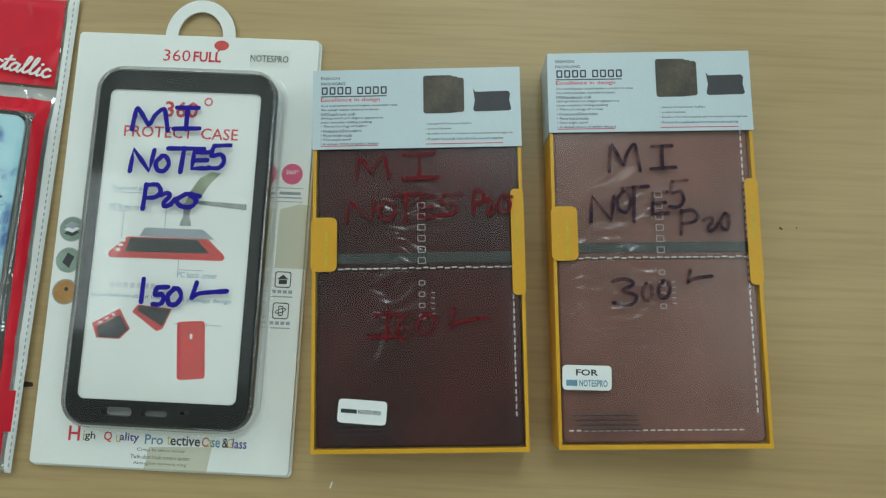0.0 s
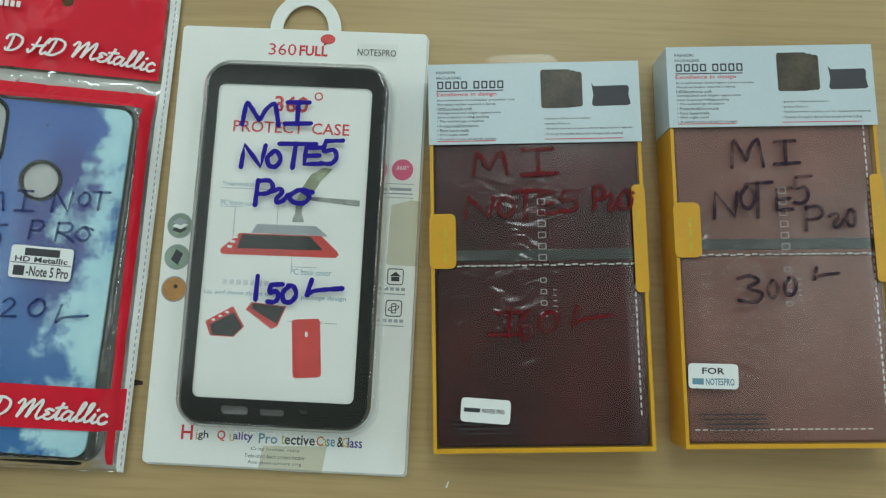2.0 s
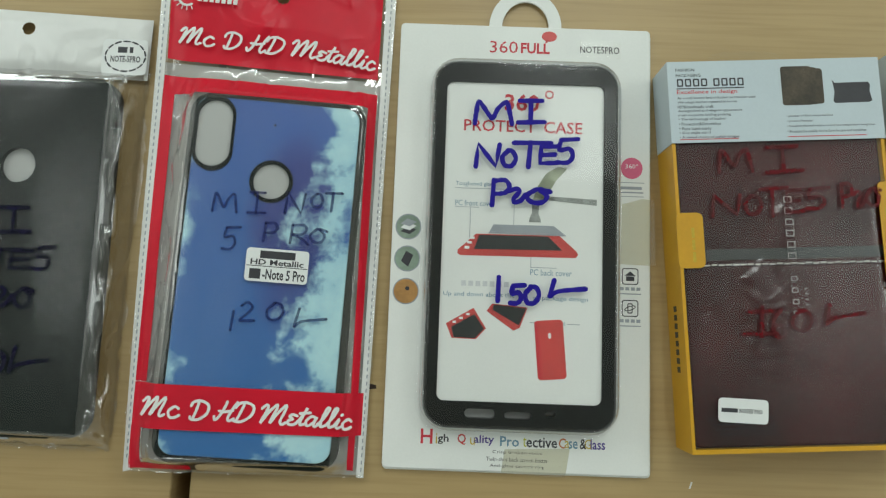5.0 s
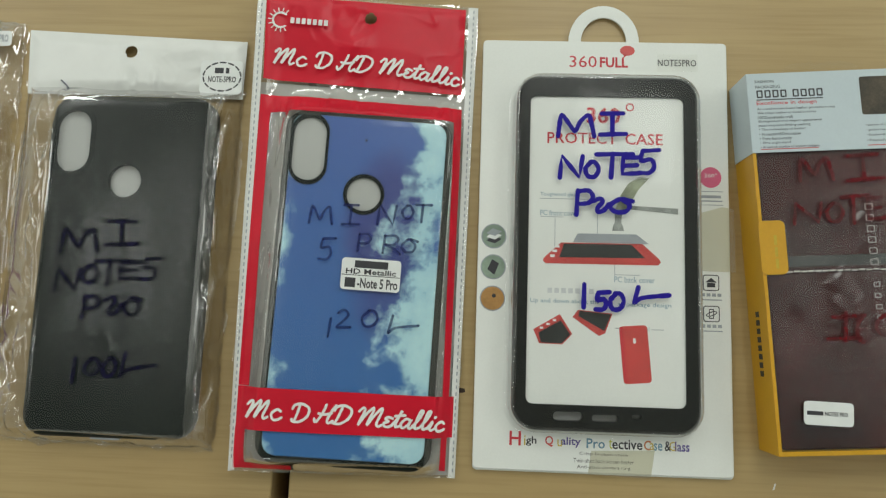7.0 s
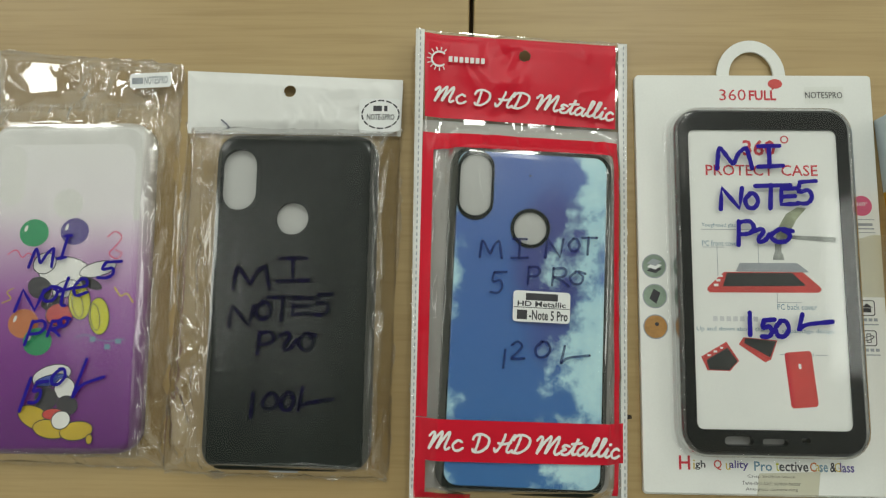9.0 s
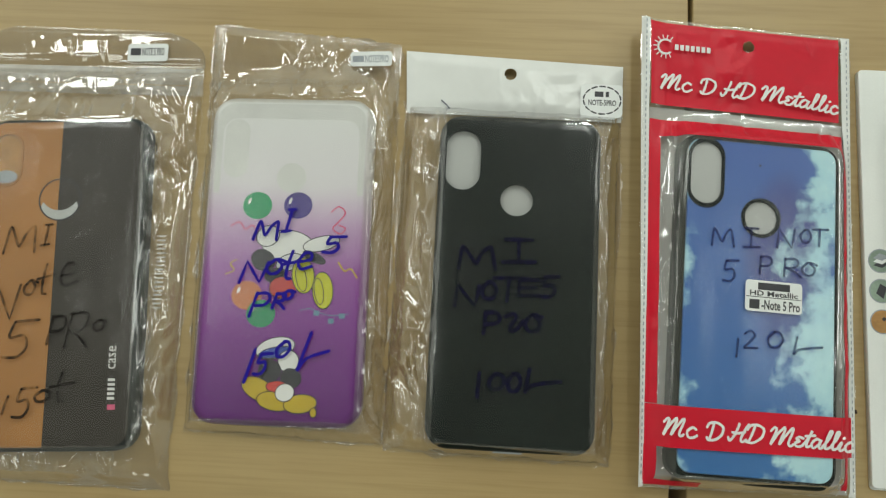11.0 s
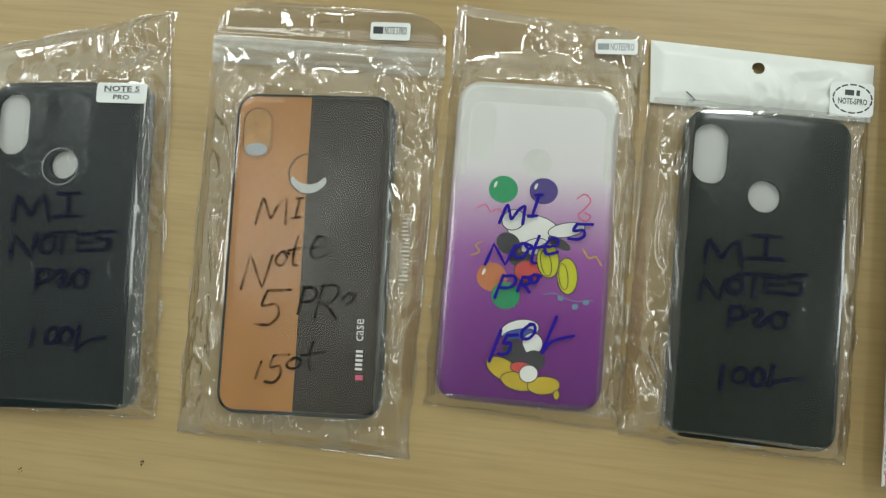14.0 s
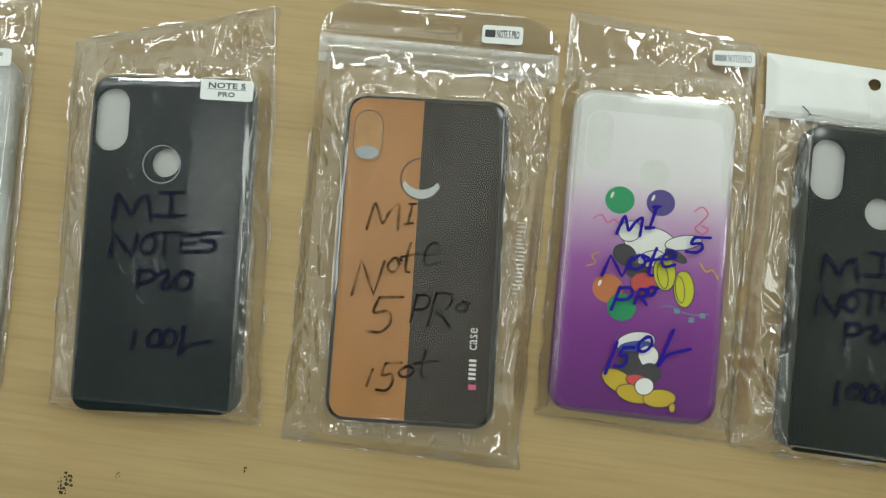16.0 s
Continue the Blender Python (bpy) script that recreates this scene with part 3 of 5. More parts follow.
def table(x0, x1, name_label, seam_side):
    """A wooden tabletop on a plain base; its inner edge follows the narrow gap between the two tables."""
    t = thing("table", 0, 0, 0, name_label, "table", "tables side by side")
    # the gap runs slightly askew and widens towards the front
    if seam_side > 0:
        outline = [(x0, -450), (-157.4, -450), (-136.0, 120), (-134.6, 330), (x0, 330)]
        base = (x0 + 40, -151)
    else:
        outline = [(-141.0, -450), (x1, -450), (x1, 330), (-132.0, 330), (-133.8, 120)]
        base = (-143, x1 - 40)
    bm = bmesh.new()
    loops = [ring(bm, outline, z) for z in (-32, -0.6)]
    mx, my = (outline[0][0] + outline[2][0]) / 2, -60
    loops.append(ring(bm, [(x + (0.5 if x < mx else -0.5), y) for x, y in outline], 0))
    for a, b in zip(loops, loops[1:]):
        bridge(bm, a, b)
    bm.faces.new(loops[-1]), bm.faces.new(loops[0][::-1])
    part("tabletop", bm, WOOD, t, "light wood laminate tabletop")
    # unseen base, added as support; it runs close to the gap to darken it
    part("base", box(base[0], base[1], -400, 290, -750, -32), WOOD, t)
    return t


table(-1100, 0, "light wood laminate table with faint horizontal grain", 1)
table(0, 900, "light wood laminate table, scuffed, beside another table", -1)


def stain(x, y, r, count, seed, label):
    """Dried dirt on the wood: a cluster of tiny uneven crumbs."""
    rnd = random.Random(seed)
    bm = bmesh.new()
    for k in range(count):
        a, d = rnd.uniform(0, math.tau), r * math.sqrt(rnd.random())
        s = rnd.uniform(0.25, 0.8) * (0.5 + r / 8)
        cx, cy = x + d * math.cos(a) * 0.7, y + d * math.sin(a)
        out = [(cx + s * math.cos(b) * rnd.uniform(0.5, 1.2), cy + s * math.sin(b) * rnd.uniform(0.5, 1.2)) for b in (0.1, 1.2, 2.4, 3.5, 4.6, 5.6)]
        prism(out, 0.0, 0.12 + 0.004 * k, bm)
    return tagged(part("dirt_stain", bm, DIRT, None, label), "", "stain", "", "stuff")


stain(-592, -151, 5.5, 34, 1, "dark brown dried dirt stain on the wooden tabletop")
stain(-567, -144, 1.8, 6, 2, "small dark specks of dirt on the wooden tabletop")
stain(-505, -133, 1.5, 6, 3, "small dark specks of dirt on the wooden tabletop")
stain(268.8, 20.3, 0.9, 4, 4, "tiny dark speck of dirt on the wooden tabletop")
stain(276.0, 21.0, 0.4, 2, 5, "tiny dark speck of dirt on the wooden tabletop")
slot = [(-71.0, -65.4), (-62.4, -65.0), (-59.6, -64.6), (-59.8, -63.0), (-62.6, -62.6), (-71.0, -62.8)]
tagged(part("dark_mark", prism(slot, 0, 0.1), DIRT, None, "short dark brown mark on the wooden tabletop"), "", "stain", "", "stuff")
stain(-575, -110, 0.7, 3, 7, "tiny dark speck of dirt on the wooden tabletop")
scuff = [(74.2, -101.6), (75.0, -101.4), (75.8, -98.9), (75.2, -98.7)]
tagged(part("paint_fleck", prism(scuff, 0, 0.15), PRINT_WHITE, None, "tiny white paint fleck on the wooden tabletop"), "", "fleck", "", "stuff")
GROUP = "packed phone cases in a row on the tables"


def sticker(pkg, x, y, w, h, z, turn, lines, label):
    """A small rounded paper label with its printed lines: (words, dx, dy, width, height, material)."""
    c, s = math.cos(radians(turn)), math.sin(radians(turn))
    out = [(x + c * u - s * v, y + s * u + c * v) for u, v in rrect(w, h, 1.6, n=4)]
    st = flat("sticker", out, z, STICKER, pkg, label, 0.12)
    for words, dx, dy, tw, th, m in lines:
        px, py = x + c * dx - s * dy, y + s * dx + c * dy
        if words:
            text(words, px, py, tw, th, z + 0.2, m, st, "sticker_text", 0, turn, 0.022)
        else:
            q = [(px + c * u - s * v, py + s * u + c * v) for u, v in ((-tw / 2, -th / 2), (tw / 2, -th / 2), (tw / 2, th / 2), (-tw / 2, th / 2))]
            flat("printed_bar", q, z + 0.13, m, st)
    return st


# ---- boxed wallet cases ----
def wallet_box(x, y, turn, w, h, leather, ink, writing, label, stitch_right):
    b = thing("boxed_wallet_case", x, y, turn, label, "phone case", GROUP)
    T = 20.0
    tray = part("tray", box(-w / 2, w / 2, -h / 2, h / 2, 0.1, 1.2), YELLOW, b, "yellow cardboard tray")
    for x0, x1, y0, y1 in ((-w / 2, -w / 2 + 1.4, -h / 2, h / 2), (w / 2 - 1.4, w / 2, -h / 2, h / 2),
                           (-w / 2 + 1.4, w / 2 - 1.4, -h / 2, -h / 2 + 1.8), (-w / 2 + 1.4, w / 2 - 1.4, h / 2 - 1.4, h / 2)):
        part("tray_wall", box(x0, x1, y0, y1, 1.2, T), YELLOW, tray)
    # the wallet in two stitched halves with a strap between
    iw = w - 3.2
    wallet = part("wallet_case", pillow(iw, h / 2 - 7.6, 3, 1.2, 18.0, 1.5, 0, -h / 4 - 1.8), leather, b, "leather wallet case with a stitched seam")
    part("upper_flap", pillow(iw, h / 2 + 4.2, 3, 1.2, 18.4, 1.4, 0, h / 4 - 3.6), leather, wallet)
    part("strap", pillow(iw - 1, 4.6, 1, 18.2, 18.8, 0.3, 0, -1.2), STRAP, wallet, "dark elastic strap")
    bm = bmesh.new()
    k = -iw / 2 + 3
    while k < iw / 2 - 3:
        box(k, k + 2.2, -5.7 + 0.2 * math.sin(k), -5.1 + 0.2 * math.sin(k), 18.35, 18.6, bm)
        k += 3.0
    tagged(part("seam_stitching", bm, THREAD, wallet), kind="stuff")
    bm = bmesh.new()
    k = -h / 2 + 14
    while k < (-14 if stitch_right < 2 else 60):
        box(iw / 2 - 3.4, iw / 2 - 2.8, k, k + 1.9, 17.9 if k < -8 else 18.35, 18.15 if k < -8 else 18.55, bm)
        k += 3.0
    if stitch_right == 2:
        k = -iw / 2 + 3
        while k < iw / 2 - 9:
            box(k, k + 1.9, -h / 2 + 7.0, -h / 2 + 7.6, 17.95, 18.15, bm)
            k += 3.0
    tagged(part("edge_stitching", bm, THREAD, wallet), kind="stuff")
    # creased clear front
    film = Sheet([(-w / 2, h / 2), (w / 2, h / 2), (w / 2, -h / 2), (-w / 2, -h / 2)], (w * 2, h * 2, 5, T - 0.1), int(x * 900) % 50)
    nu, nv = 150, 300
    gx, gy = np.meshgrid(np.linspace(-w / 2 + 0.6, w / 2 - 0.6, nu + 1), np.linspace(h / 2 - 1, -h / 2 + 0.6, nv + 1))
    sd = film.seed
    wx, wy = field(gx / 18, gy / 18, sd) * 6, field(gx / 18, gy / 18, sd + 1) * 6
    # fine ribs of shrunken film over the fingers' width of the middle, and finer ones along the left edge
    band = np.exp(-((gx + 9 - 0.16 * gy) / 15) ** 2) * step01((38 - gy) / 14) * step01((gy + 60) / 16)
    band = np.maximum(band, 0.8 * np.exp(-((gx + w / 2 - 10) / 8) ** 2) * step01((10 - gy) / 10) * step01((gy + 50) / 20))
    band = np.maximum(band, 0.45 * np.exp(-((gx - 16) / 12) ** 2) * step01((-28 - gy) / 10) * step01((gy + 66) / 8))
    ribs = field((gx + wx) / 14, (gy + 1.3 * wy + 0.012 * gx * gx) / 3.2, sd + 2) + 0.5 * field((gx + wy) / 9, (gy + wx) / 2.1, sd + 12)
    patch = step01(field(gx / 10, gy / 13, sd + 3) * 2.2 + 0.35)
    low = -0.9 * step01((gx - w / 2 + 10) / 10) * step01((30 - gy) / 20)
    hair = (1 - np.abs(field((gx + wy) / 24, (gy + wx - 0.5 * gx) / 3.2, sd + 6))) ** 6 * step01(field(gx / 14, gy / 18, sd + 7) * 2.2 - 0.3)
    folds = 0.4 * shards((gx + wx) / 30, (gy + wy) / 70, sd + 8, 0.6)
    gz = T + 0.12 * field(gx / 25, gy / 25, sd + 4) + 0.60 * band * (0.3 + 0.7 * patch) * ribs + 0.1 * hair + folds + low - 0.5
    gv = np.stack([gx.ravel(), gy.ravel(), gz.ravel()], 1)
    i = np.arange(nv)[:, None] * (nu + 1) + np.arange(nu)[None]
    part("clear_front", (gv.tolist(), [], np.stack([i, i + nu + 1, i + nu + 2, i + 1], 2).reshape(-1, 4).tolist()), BOX_FILM, b, "creased clear plastic front", True).visible_shadow = False
    # yellow side tabs
    part("side_tab", prism(rrect(11, 23, 2.5, -w / 2 + 4.9, 4.9), T + 0.3, T + 0.65), YELLOW, b, "yellow cardboard tab")
    part("side_tab", prism(rrect(5.5, 45, 2.0, w / 2 - 2.4, 5.0), T + 0.3, T + 0.65), YELLOW, b, "yellow cardboard tab")
    for ty in (8, 3, -2):
        bars([(-w / 2 + 6, ty, 1.2, 4.2), (w / 2 - 2.6, ty + 6, 1.0, 4.6)], T + 0.68, GOLD, b)
    # folded label: front, side and top
    ly = h / 2 - 35
    lab = part("header_label", box(-w / 2 - 0.3, w / 2 + 0.3, ly, h / 2 + 0.3, T + 0.35, T + 0.7), BLUE_LABEL, b, "pale blue-white printed header label")
    part("label_side", box(-w / 2 - 0.35, -w / 2 - 0.05, ly, h / 2 + 0.3, 0.4, T + 0.3), BLUE_LABEL, lab)
    part("label_side", box(w / 2 + 0.05, w / 2 + 0.35, ly, h / 2 + 0.3, 0.4, T + 0.3), BLUE_LABEL, lab)
    part("label_side", box(-w / 2, w / 2, h / 2 + 0.05, h / 2 + 0.35, 0.4, T + 0.3), BLUE_LABEL, lab)
    z = T + 0.72
    x0 = -w / 2 + 3.2

    def words(body, left, yy, tw, th, m, bold=0.0):
        text(body, left + tw / 2, yy, tw, th, z, m, lab, "printed_text", 0, 0, bold or 0.012)

    words("FASHION", x0, h / 2 - 3.4, 8.0, 1.3, PRINT_DARK)
    words("PACKAGING", x0, h / 2 - 5.8, 10.5, 1.3, PRINT_DARK)
    spans = [(x0 + 1.6 + k * 3.4 + (1.8 if k > 3 else 0), h / 2 - 9.0, 2.3, 3.4) for k in range(8)]
    for sx, sy, sw, sh in spans:
        part("print_mark", hoop(rrect(sw + 0.3, sh, 0.4, sx, sy, 2), rrect(sw - 0.9, sh - 1.2, 0.2, sx, sy, 2), z, z + 0.05), PRINT_DARK, lab)
    bars([(x0 + 14.2, h / 2 - 11.6, 28.5, 0.45)], z, PRINT_DARK, lab)
    words("Excellence in design", x0, h / 2 - 13.3, 25.5, 2.2, PRINT_RED)
    small = (("As a well-known brand leather protection case", 33), ("We adopt leather material in korea", 25), ("100%handmade craft", 15),
             ("distinguished and elegant appearance", 27), ("most exquisite folding packing", 22))
    for k, (body, tw) in enumerate(small):
        words(body, x0, h / 2 - 15.8 - 1.85 * k, tw, 1.35, PRINT_DARK)
    for k, (body, tw) in enumerate((("• The technology of leather", 20), ("• Protection&Decoration", 17.5), ("• Pure hand-made", 13.5),
                                    ("• One angle stand", 13), ("• A varied choice of stylish designs", 25))):
        words(body, x0, h / 2 - 25.0 - 1.95 * k, tw, 1.35, PRINT_DARK)
    bars([(x0 + 12.4, ly + 1.4, 24.5, 0.35)], z, PRINT_RED, lab)
    for k, (body, tw) in enumerate((("• pioneer of Electronics Fashion", 19.5), ("• product Features:", 11), ("• Excellent thermal resistance and low-temperature toughness", 37),
                                    ("• Protects the mobile device form bruises and scratches", 33))):
        words(body, 4.0, h / 2 - 24.6 - 2.2 * k, tw, 1.2, PRINT_DARK)
    bars([(20.5, ly + 1.6, 33, 0.35)], z, PRINT_RED, lab)
    # pictures of a wallet, upright and lying
    for k in range(3):
        flat("wallet_picture", rrect(13 - 2.6 * k, 17 - 0.8 * k, 1.2, 9.5 + 3.6 * k, h / 2 - 11.4 - 0.2 * k), z + 0.03 * k, BRONZE, lab, "printed picture of a wallet", 0.02)
    lying = [(24.5, 9.2), (25.5, 10.6), (39.6, 10.4), (40.4, 11.6), (40.0, 14.5), (40.8, 18.6), (39.6, 19.2), (25.2, 19.4), (24.4, 18.4), (25.2, 14.5)]
    flat("wallet_picture", [(u, h / 2 - v) for u, v in lying][::-1], z, PRINT_DARK, lab, "printed picture of a lying wallet", 0.03)
    # pale vertical print on the film, as bars
    for k in range(11):
        if k != 6:
            size = 3.4 if k < 6 else 2.7
            part("print_mark", hoop(rrect(size, size * 0.8, 0.5, 1.6, 21 - 4.7 * k, 2), rrect(size - 0.7, size * 0.8 - 0.7, 0.3, 1.6, 21 - 4.7 * k, 2), T + 0.45, T + 0.5), PALE_TEXT, b)
    bars([(6.2, -16 - 2.2 * k, 1.6, 0.4) for k in range(5)], T + 0.45, PALE_TEXT, b)
    bars([(-24.5 + 1.0 * k, -h / 2 + 13.5 - 1.9 * k, 27 - 1.2 * k, 0.5) for k in range(4)], T + 0.42, PRINT_DARK, b, "print_block", "small dark print on the film")
    # bars of print down the yellow side
    bm = bmesh.new()
    if stitch_right < 2:
        for k in range(8):
            box(-w / 2 - 0.12, -w / 2, -24 - 3.6 * k, -21.6 - 3.6 * k, 8.5, 12, bm)
        tagged(part("side_print", bm, PRINT_DARK, b), kind="stuff")
    handwriting(writing, T + 0.85, ink, b, 1.6)
    # clear hanging tab behind the top edge
    skin("hang_tab", rrect(38, 20, 9, -3, h / 2 + 2, n=6), 1.4, CLEAR_LABEL, b, "clear plastic hanging tab")
    part("back_flap", box(-w / 2 + 4 if stitch_right < 2 else w / 2 - 34, w / 2 - 1, h / 2 + 0.4, h / 2 + (1.0 if stitch_right < 2 else 3.2), 2, 3), YELLOW, b)
    return b


b1 = wallet_box(0.1086, -0.0011, 3.44, 89, 162, MAROON, RED_INK,
                "M -19 38 14 10;I 1 38 16 11|N -24 19 12 9;O -13 19 7 8;T -4 20 12 12;E 4 20 7 10;5 14 21 10 9;P 26 22 5 10;r 31 20 5 7;o 37 21 6 8|"
                "1 -13 -29 5 12;+ -13 -25 10 3;+ -14 -34 14 3;6 -6 -30 6 11;0 3 -29 8 8;/ 21 -27 16 8",
                "dark maroon leather wallet phone case in a yellow window box", 1)
sticker(b1, -23.3, -64.3, 20, 9.6, 20.6, -5, [("", -5.5, 0, 6.5, 1.6, PRINT_DARK), ("NOTE5 PRO", 3.0, 0, 9.2, 1.7, PRINT_DARK)], "white paper model sticker")
b2 = wallet_box(0.2081, 0.0078, 3.16, 86.2, 167, MAUVE, PLUM_INK,
                "M -12 37 13 12;I 4 37 11 10|N -22 15 10 11;O -13 18 6 9;T -8 17 11 15;E 2 17 7 10;5 10 21 8 12|P 14 9 8 10;r 23 8 6 6;o 29 9 4 7|"
                "3 -14 -20 10 11;0 -5 -20 4 7;0 2 -19 5 7;/ 17 -14 10 5",
                "faded brown leather wallet phone case in a yellow window box", 2)
sticker(b2, -31, -54.8, 20, 10, 20.6, -2, [("FOR", 0, 2.1, 9, 2.6, PRINT_DARK), ("", -6.2, -2.2, 4.5, 2.4, PRINT_TEAL), ("NOTE5PRO", 2.6, -2.2, 11.5, 2.8, PRINT_TEAL)], "white paper model sticker")
bars([(4 + 3.4 * k, -68.5, 2.0, 3.0) for k in range(8)], 18.02, MAUVE, b2, "embossed_mark", "embossed mark on the leather")

# ---- blister card ----
blister = thing("blister_pack", 0.0007, 0.0011, -0.07, "white cardboard blister pack holding a black phone case frame", "phone case", GROUP)
card = part("backing_card", pillow(112.6, 195.8, 2, 0.3, 3.2, 0.4), CARD, blister, "glossy white printed cardboard")
part("card_back", pillow(113.4, 196.6, 2, 0.05, 0.9, 0.2, 0.4, -0.6), CARD, blister)
arch = [(16.4 * math.cos(math.pi * k / 20), 98 + 18 * math.sin(math.pi * k / 20)) for k in range(21)]
inner = [(10.6 * math.cos(math.pi * k / 20), 98 + 12.2 * math.sin(math.pi * k / 20)) for k in range(21)]
part("hang_loop", hoop(arch, inner, 1.2, 2.2), CARD, blister, "white plastic hanging loop")
plate = part("screen_card", pillow(69.4, 137.8, 2.5, 9.5, 11.2, 0.2, -0.2, -0.3), CARD, blister, "white printed card in the case")
ringo, ringi = rrect(80.4, 157.6, 10, 0.2, -0.9, n=6), rrect(68.2, 136.6, 3, -0.2, -0.3, n=6)
bm = bmesh.new()
slots = [rrect(12.6, 3.8, 1.8, -16.2, -73.4, 4), rrect(11.2, 2.8, 1.3, -0.4, -73.7, 4), rrect(4.2, 1.8, 0.9, 12.9, -72.7, 4)]
a0, a1 = ring(bm, ringo, 3.4), ring(bm, ringo, 10.2)
a2 = ring(bm, rrect(77.6, 154.8, 8.6, 0.2, -0.9, n=6), 12.0)
i1, i0 = ring(bm, ringi, 12.0), ring(bm, ringi, 9.6)
bridge(bm, a0, a1, True), bridge(bm, a1, a2, True), bridge(bm, i1, i0)
fill(bm, rrect(77.6, 154.8, 8.6, 0.2, -0.9, n=6), [ringi, *slots], 12.0)
for hole in slots:
    bridge(bm, ring(bm, hole, 8.0), ring(bm, hole, 12.0))
case_frame = part("case_frame", bm, FRAME_BLACK, blister, "glossy black plastic phone case frame")
part("slot_backing", box(-24, 17, -76.5, -70, 6.5, 7.5), PAPER, case_frame)
bm = bmesh.new()
loops = [ring(bm, rrect(87.6, 165, 14, 0.2, -0.9, n=6), 3.3), ring(bm, rrect(84.4, 161.6, 13, 0.2, -0.9, n=6), 3.7), ring(bm, rrect(83.2, 160.4, 12.4, 0.2, -0.9, n=6), 6.0),
         *[ring(bm, rrect(82.6 - 5.2 * (1 - math.cos(a)), 159.8 - 5.2 * (1 - math.cos(a)), 12 - 2.4 * (1 - math.cos(a)), 0.2, -0.9, n=6), 10.7 + 2.6 * math.sin(a)) for a in (0.0, 0.4, 0.8, 1.2, 1.57)]]
for p, q in zip(loops, loops[1:]):
    bridge(bm, p, q, True)
bm.faces.new(loops[-1])
shell = part("blister", bm, BLISTER, blister, "clear moulded plastic blister")
shell.visible_shadow = False
shell.data.materials.append(BLISTER_EDGE)
for f in shell.data.polygons:
    f.material_index = 0 if f.normal.z > 0.97 else 1
Z = 3.25
text("360", -9.6, 88.0, 12.6, 5.6, Z, PRINT_RED, card)
text("FULL", 4.6, 87.8, 13, 5.0, Z, PRINT_RED, card, bold=0.03)
flat("speech_bubble", ellipse(3.4, 2.4, 10.8, 93.6), Z, PHONE_RED, card)
flat("speech_bubble_tail", [(9.2, 92.0), (10.6, 91.5), (9.0, 89.9)], Z, PHONE_RED, card)
label = skin("model_label", [(24.5, 83.5), (43, 84), (43, 92.3), (24.5, 92.0)], Z + 0.05, CLEAR_LABEL, blister, "clear glossy model label")
text("NOTE5PRO", 33.6, 88.0, 17.6, 3.2, Z + 0.15, PRINT_DARK, label)
# side marks
for k, (cy, m) in enumerate(((4.6, SAGE), (-9.4, SAGE), (-23.6, OCHRE))):
    disc = flat("round_mark", ellipse(5.7, 5.7, -49.2, cy), Z, PRINT_GREY, card, "round printed feature mark")
    flat("mark_face", ellipse(5.2, 5.2, -49.2, cy), Z + 0.06, m, disc)
    if k == 0:
        for j in range(3):
            flat("layer_picture", [(-52.6, cy - 2.2 + 1.7 * j), (-48.6, cy - 3.3 + 1.7 * j), (-45.6, cy - 1.2 + 1.7 * j), (-49.8, cy + 0.2 + 1.7 * j)], Z + 0.13 + 0.07 * j, (PRINT_DARK, STICKER, PRINT_GREY)[j], disc)
    elif k == 1:
        flat("case_picture", [(-51.8, cy - 1.2), (-48.6, cy - 3.6), (-46.6, cy + 1.6), (-49.8, cy + 3.4)], Z + 0.13, PRINT_DARK, disc)
    else:
        flat("lens_picture", ellipse(0.9, 0.9, -48.6, cy + 1.2), Z + 0.13, PRINT_DARK, disc)
pink = flat("pink_mark", ellipse(4.8, 4.8, 48.2, 34.1), Z, PINK, card, "round pink printed mark")
text("360°", 48.2, 35.0, 5.6, 2.0, Z + 0.1, STICKER, pink)
bars([(47.9, 27.6, 11.5, 0.3), (47.9, 25.2, 9.6, 1.3), (47.9, 23.2, 10.8, 0.6), (47.9, 21.4, 11.5, 0.3)], Z, PRINT_GREY, card)
for cy, words in ((-13.8, "house"), (-27.6, "turn")):
    part("square_mark", hoop(rrect(7.2, 7.2, 1.2, 47.7, cy), rrect(6.4, 6.4, 0.9, 47.7, cy), Z, Z + 0.06), PRINT_DARK, card)
    if words == "house":
        bars([(47.7, cy - 1.0, 3.6, 2.0)], Z, PRINT_DARK, card)
        flat("roof_mark", [(45.2, cy + 0.2), (50.2, cy + 0.2), (47.7, cy + 2.2)], Z, PRINT_DARK, card)
    else:
        part("phone_mark", hoop(rrect(2.2, 4.4, 0.5, 47.7, cy), rrect(1.5, 3.5, 0.3, 47.7, cy), Z, Z + 0.06), PRINT_DARK, card)
        part("turn_mark", hoop(ellipse(2.6, 1.0, 47.7, cy, 20, 20), ellipse(2.2, 0.6, 47.7, cy, 20, 20), Z + 0.07, Z + 0.1), PRINT_DARK, card)
    bars([(47.7 - 3.6 + 2.4 * k, cy - 5.4, 1.7, 1.4) for k in range(4)] + [(47.7, cy - 7.6, 9.4, 0.5)], Z, PRINT_GREY, card)
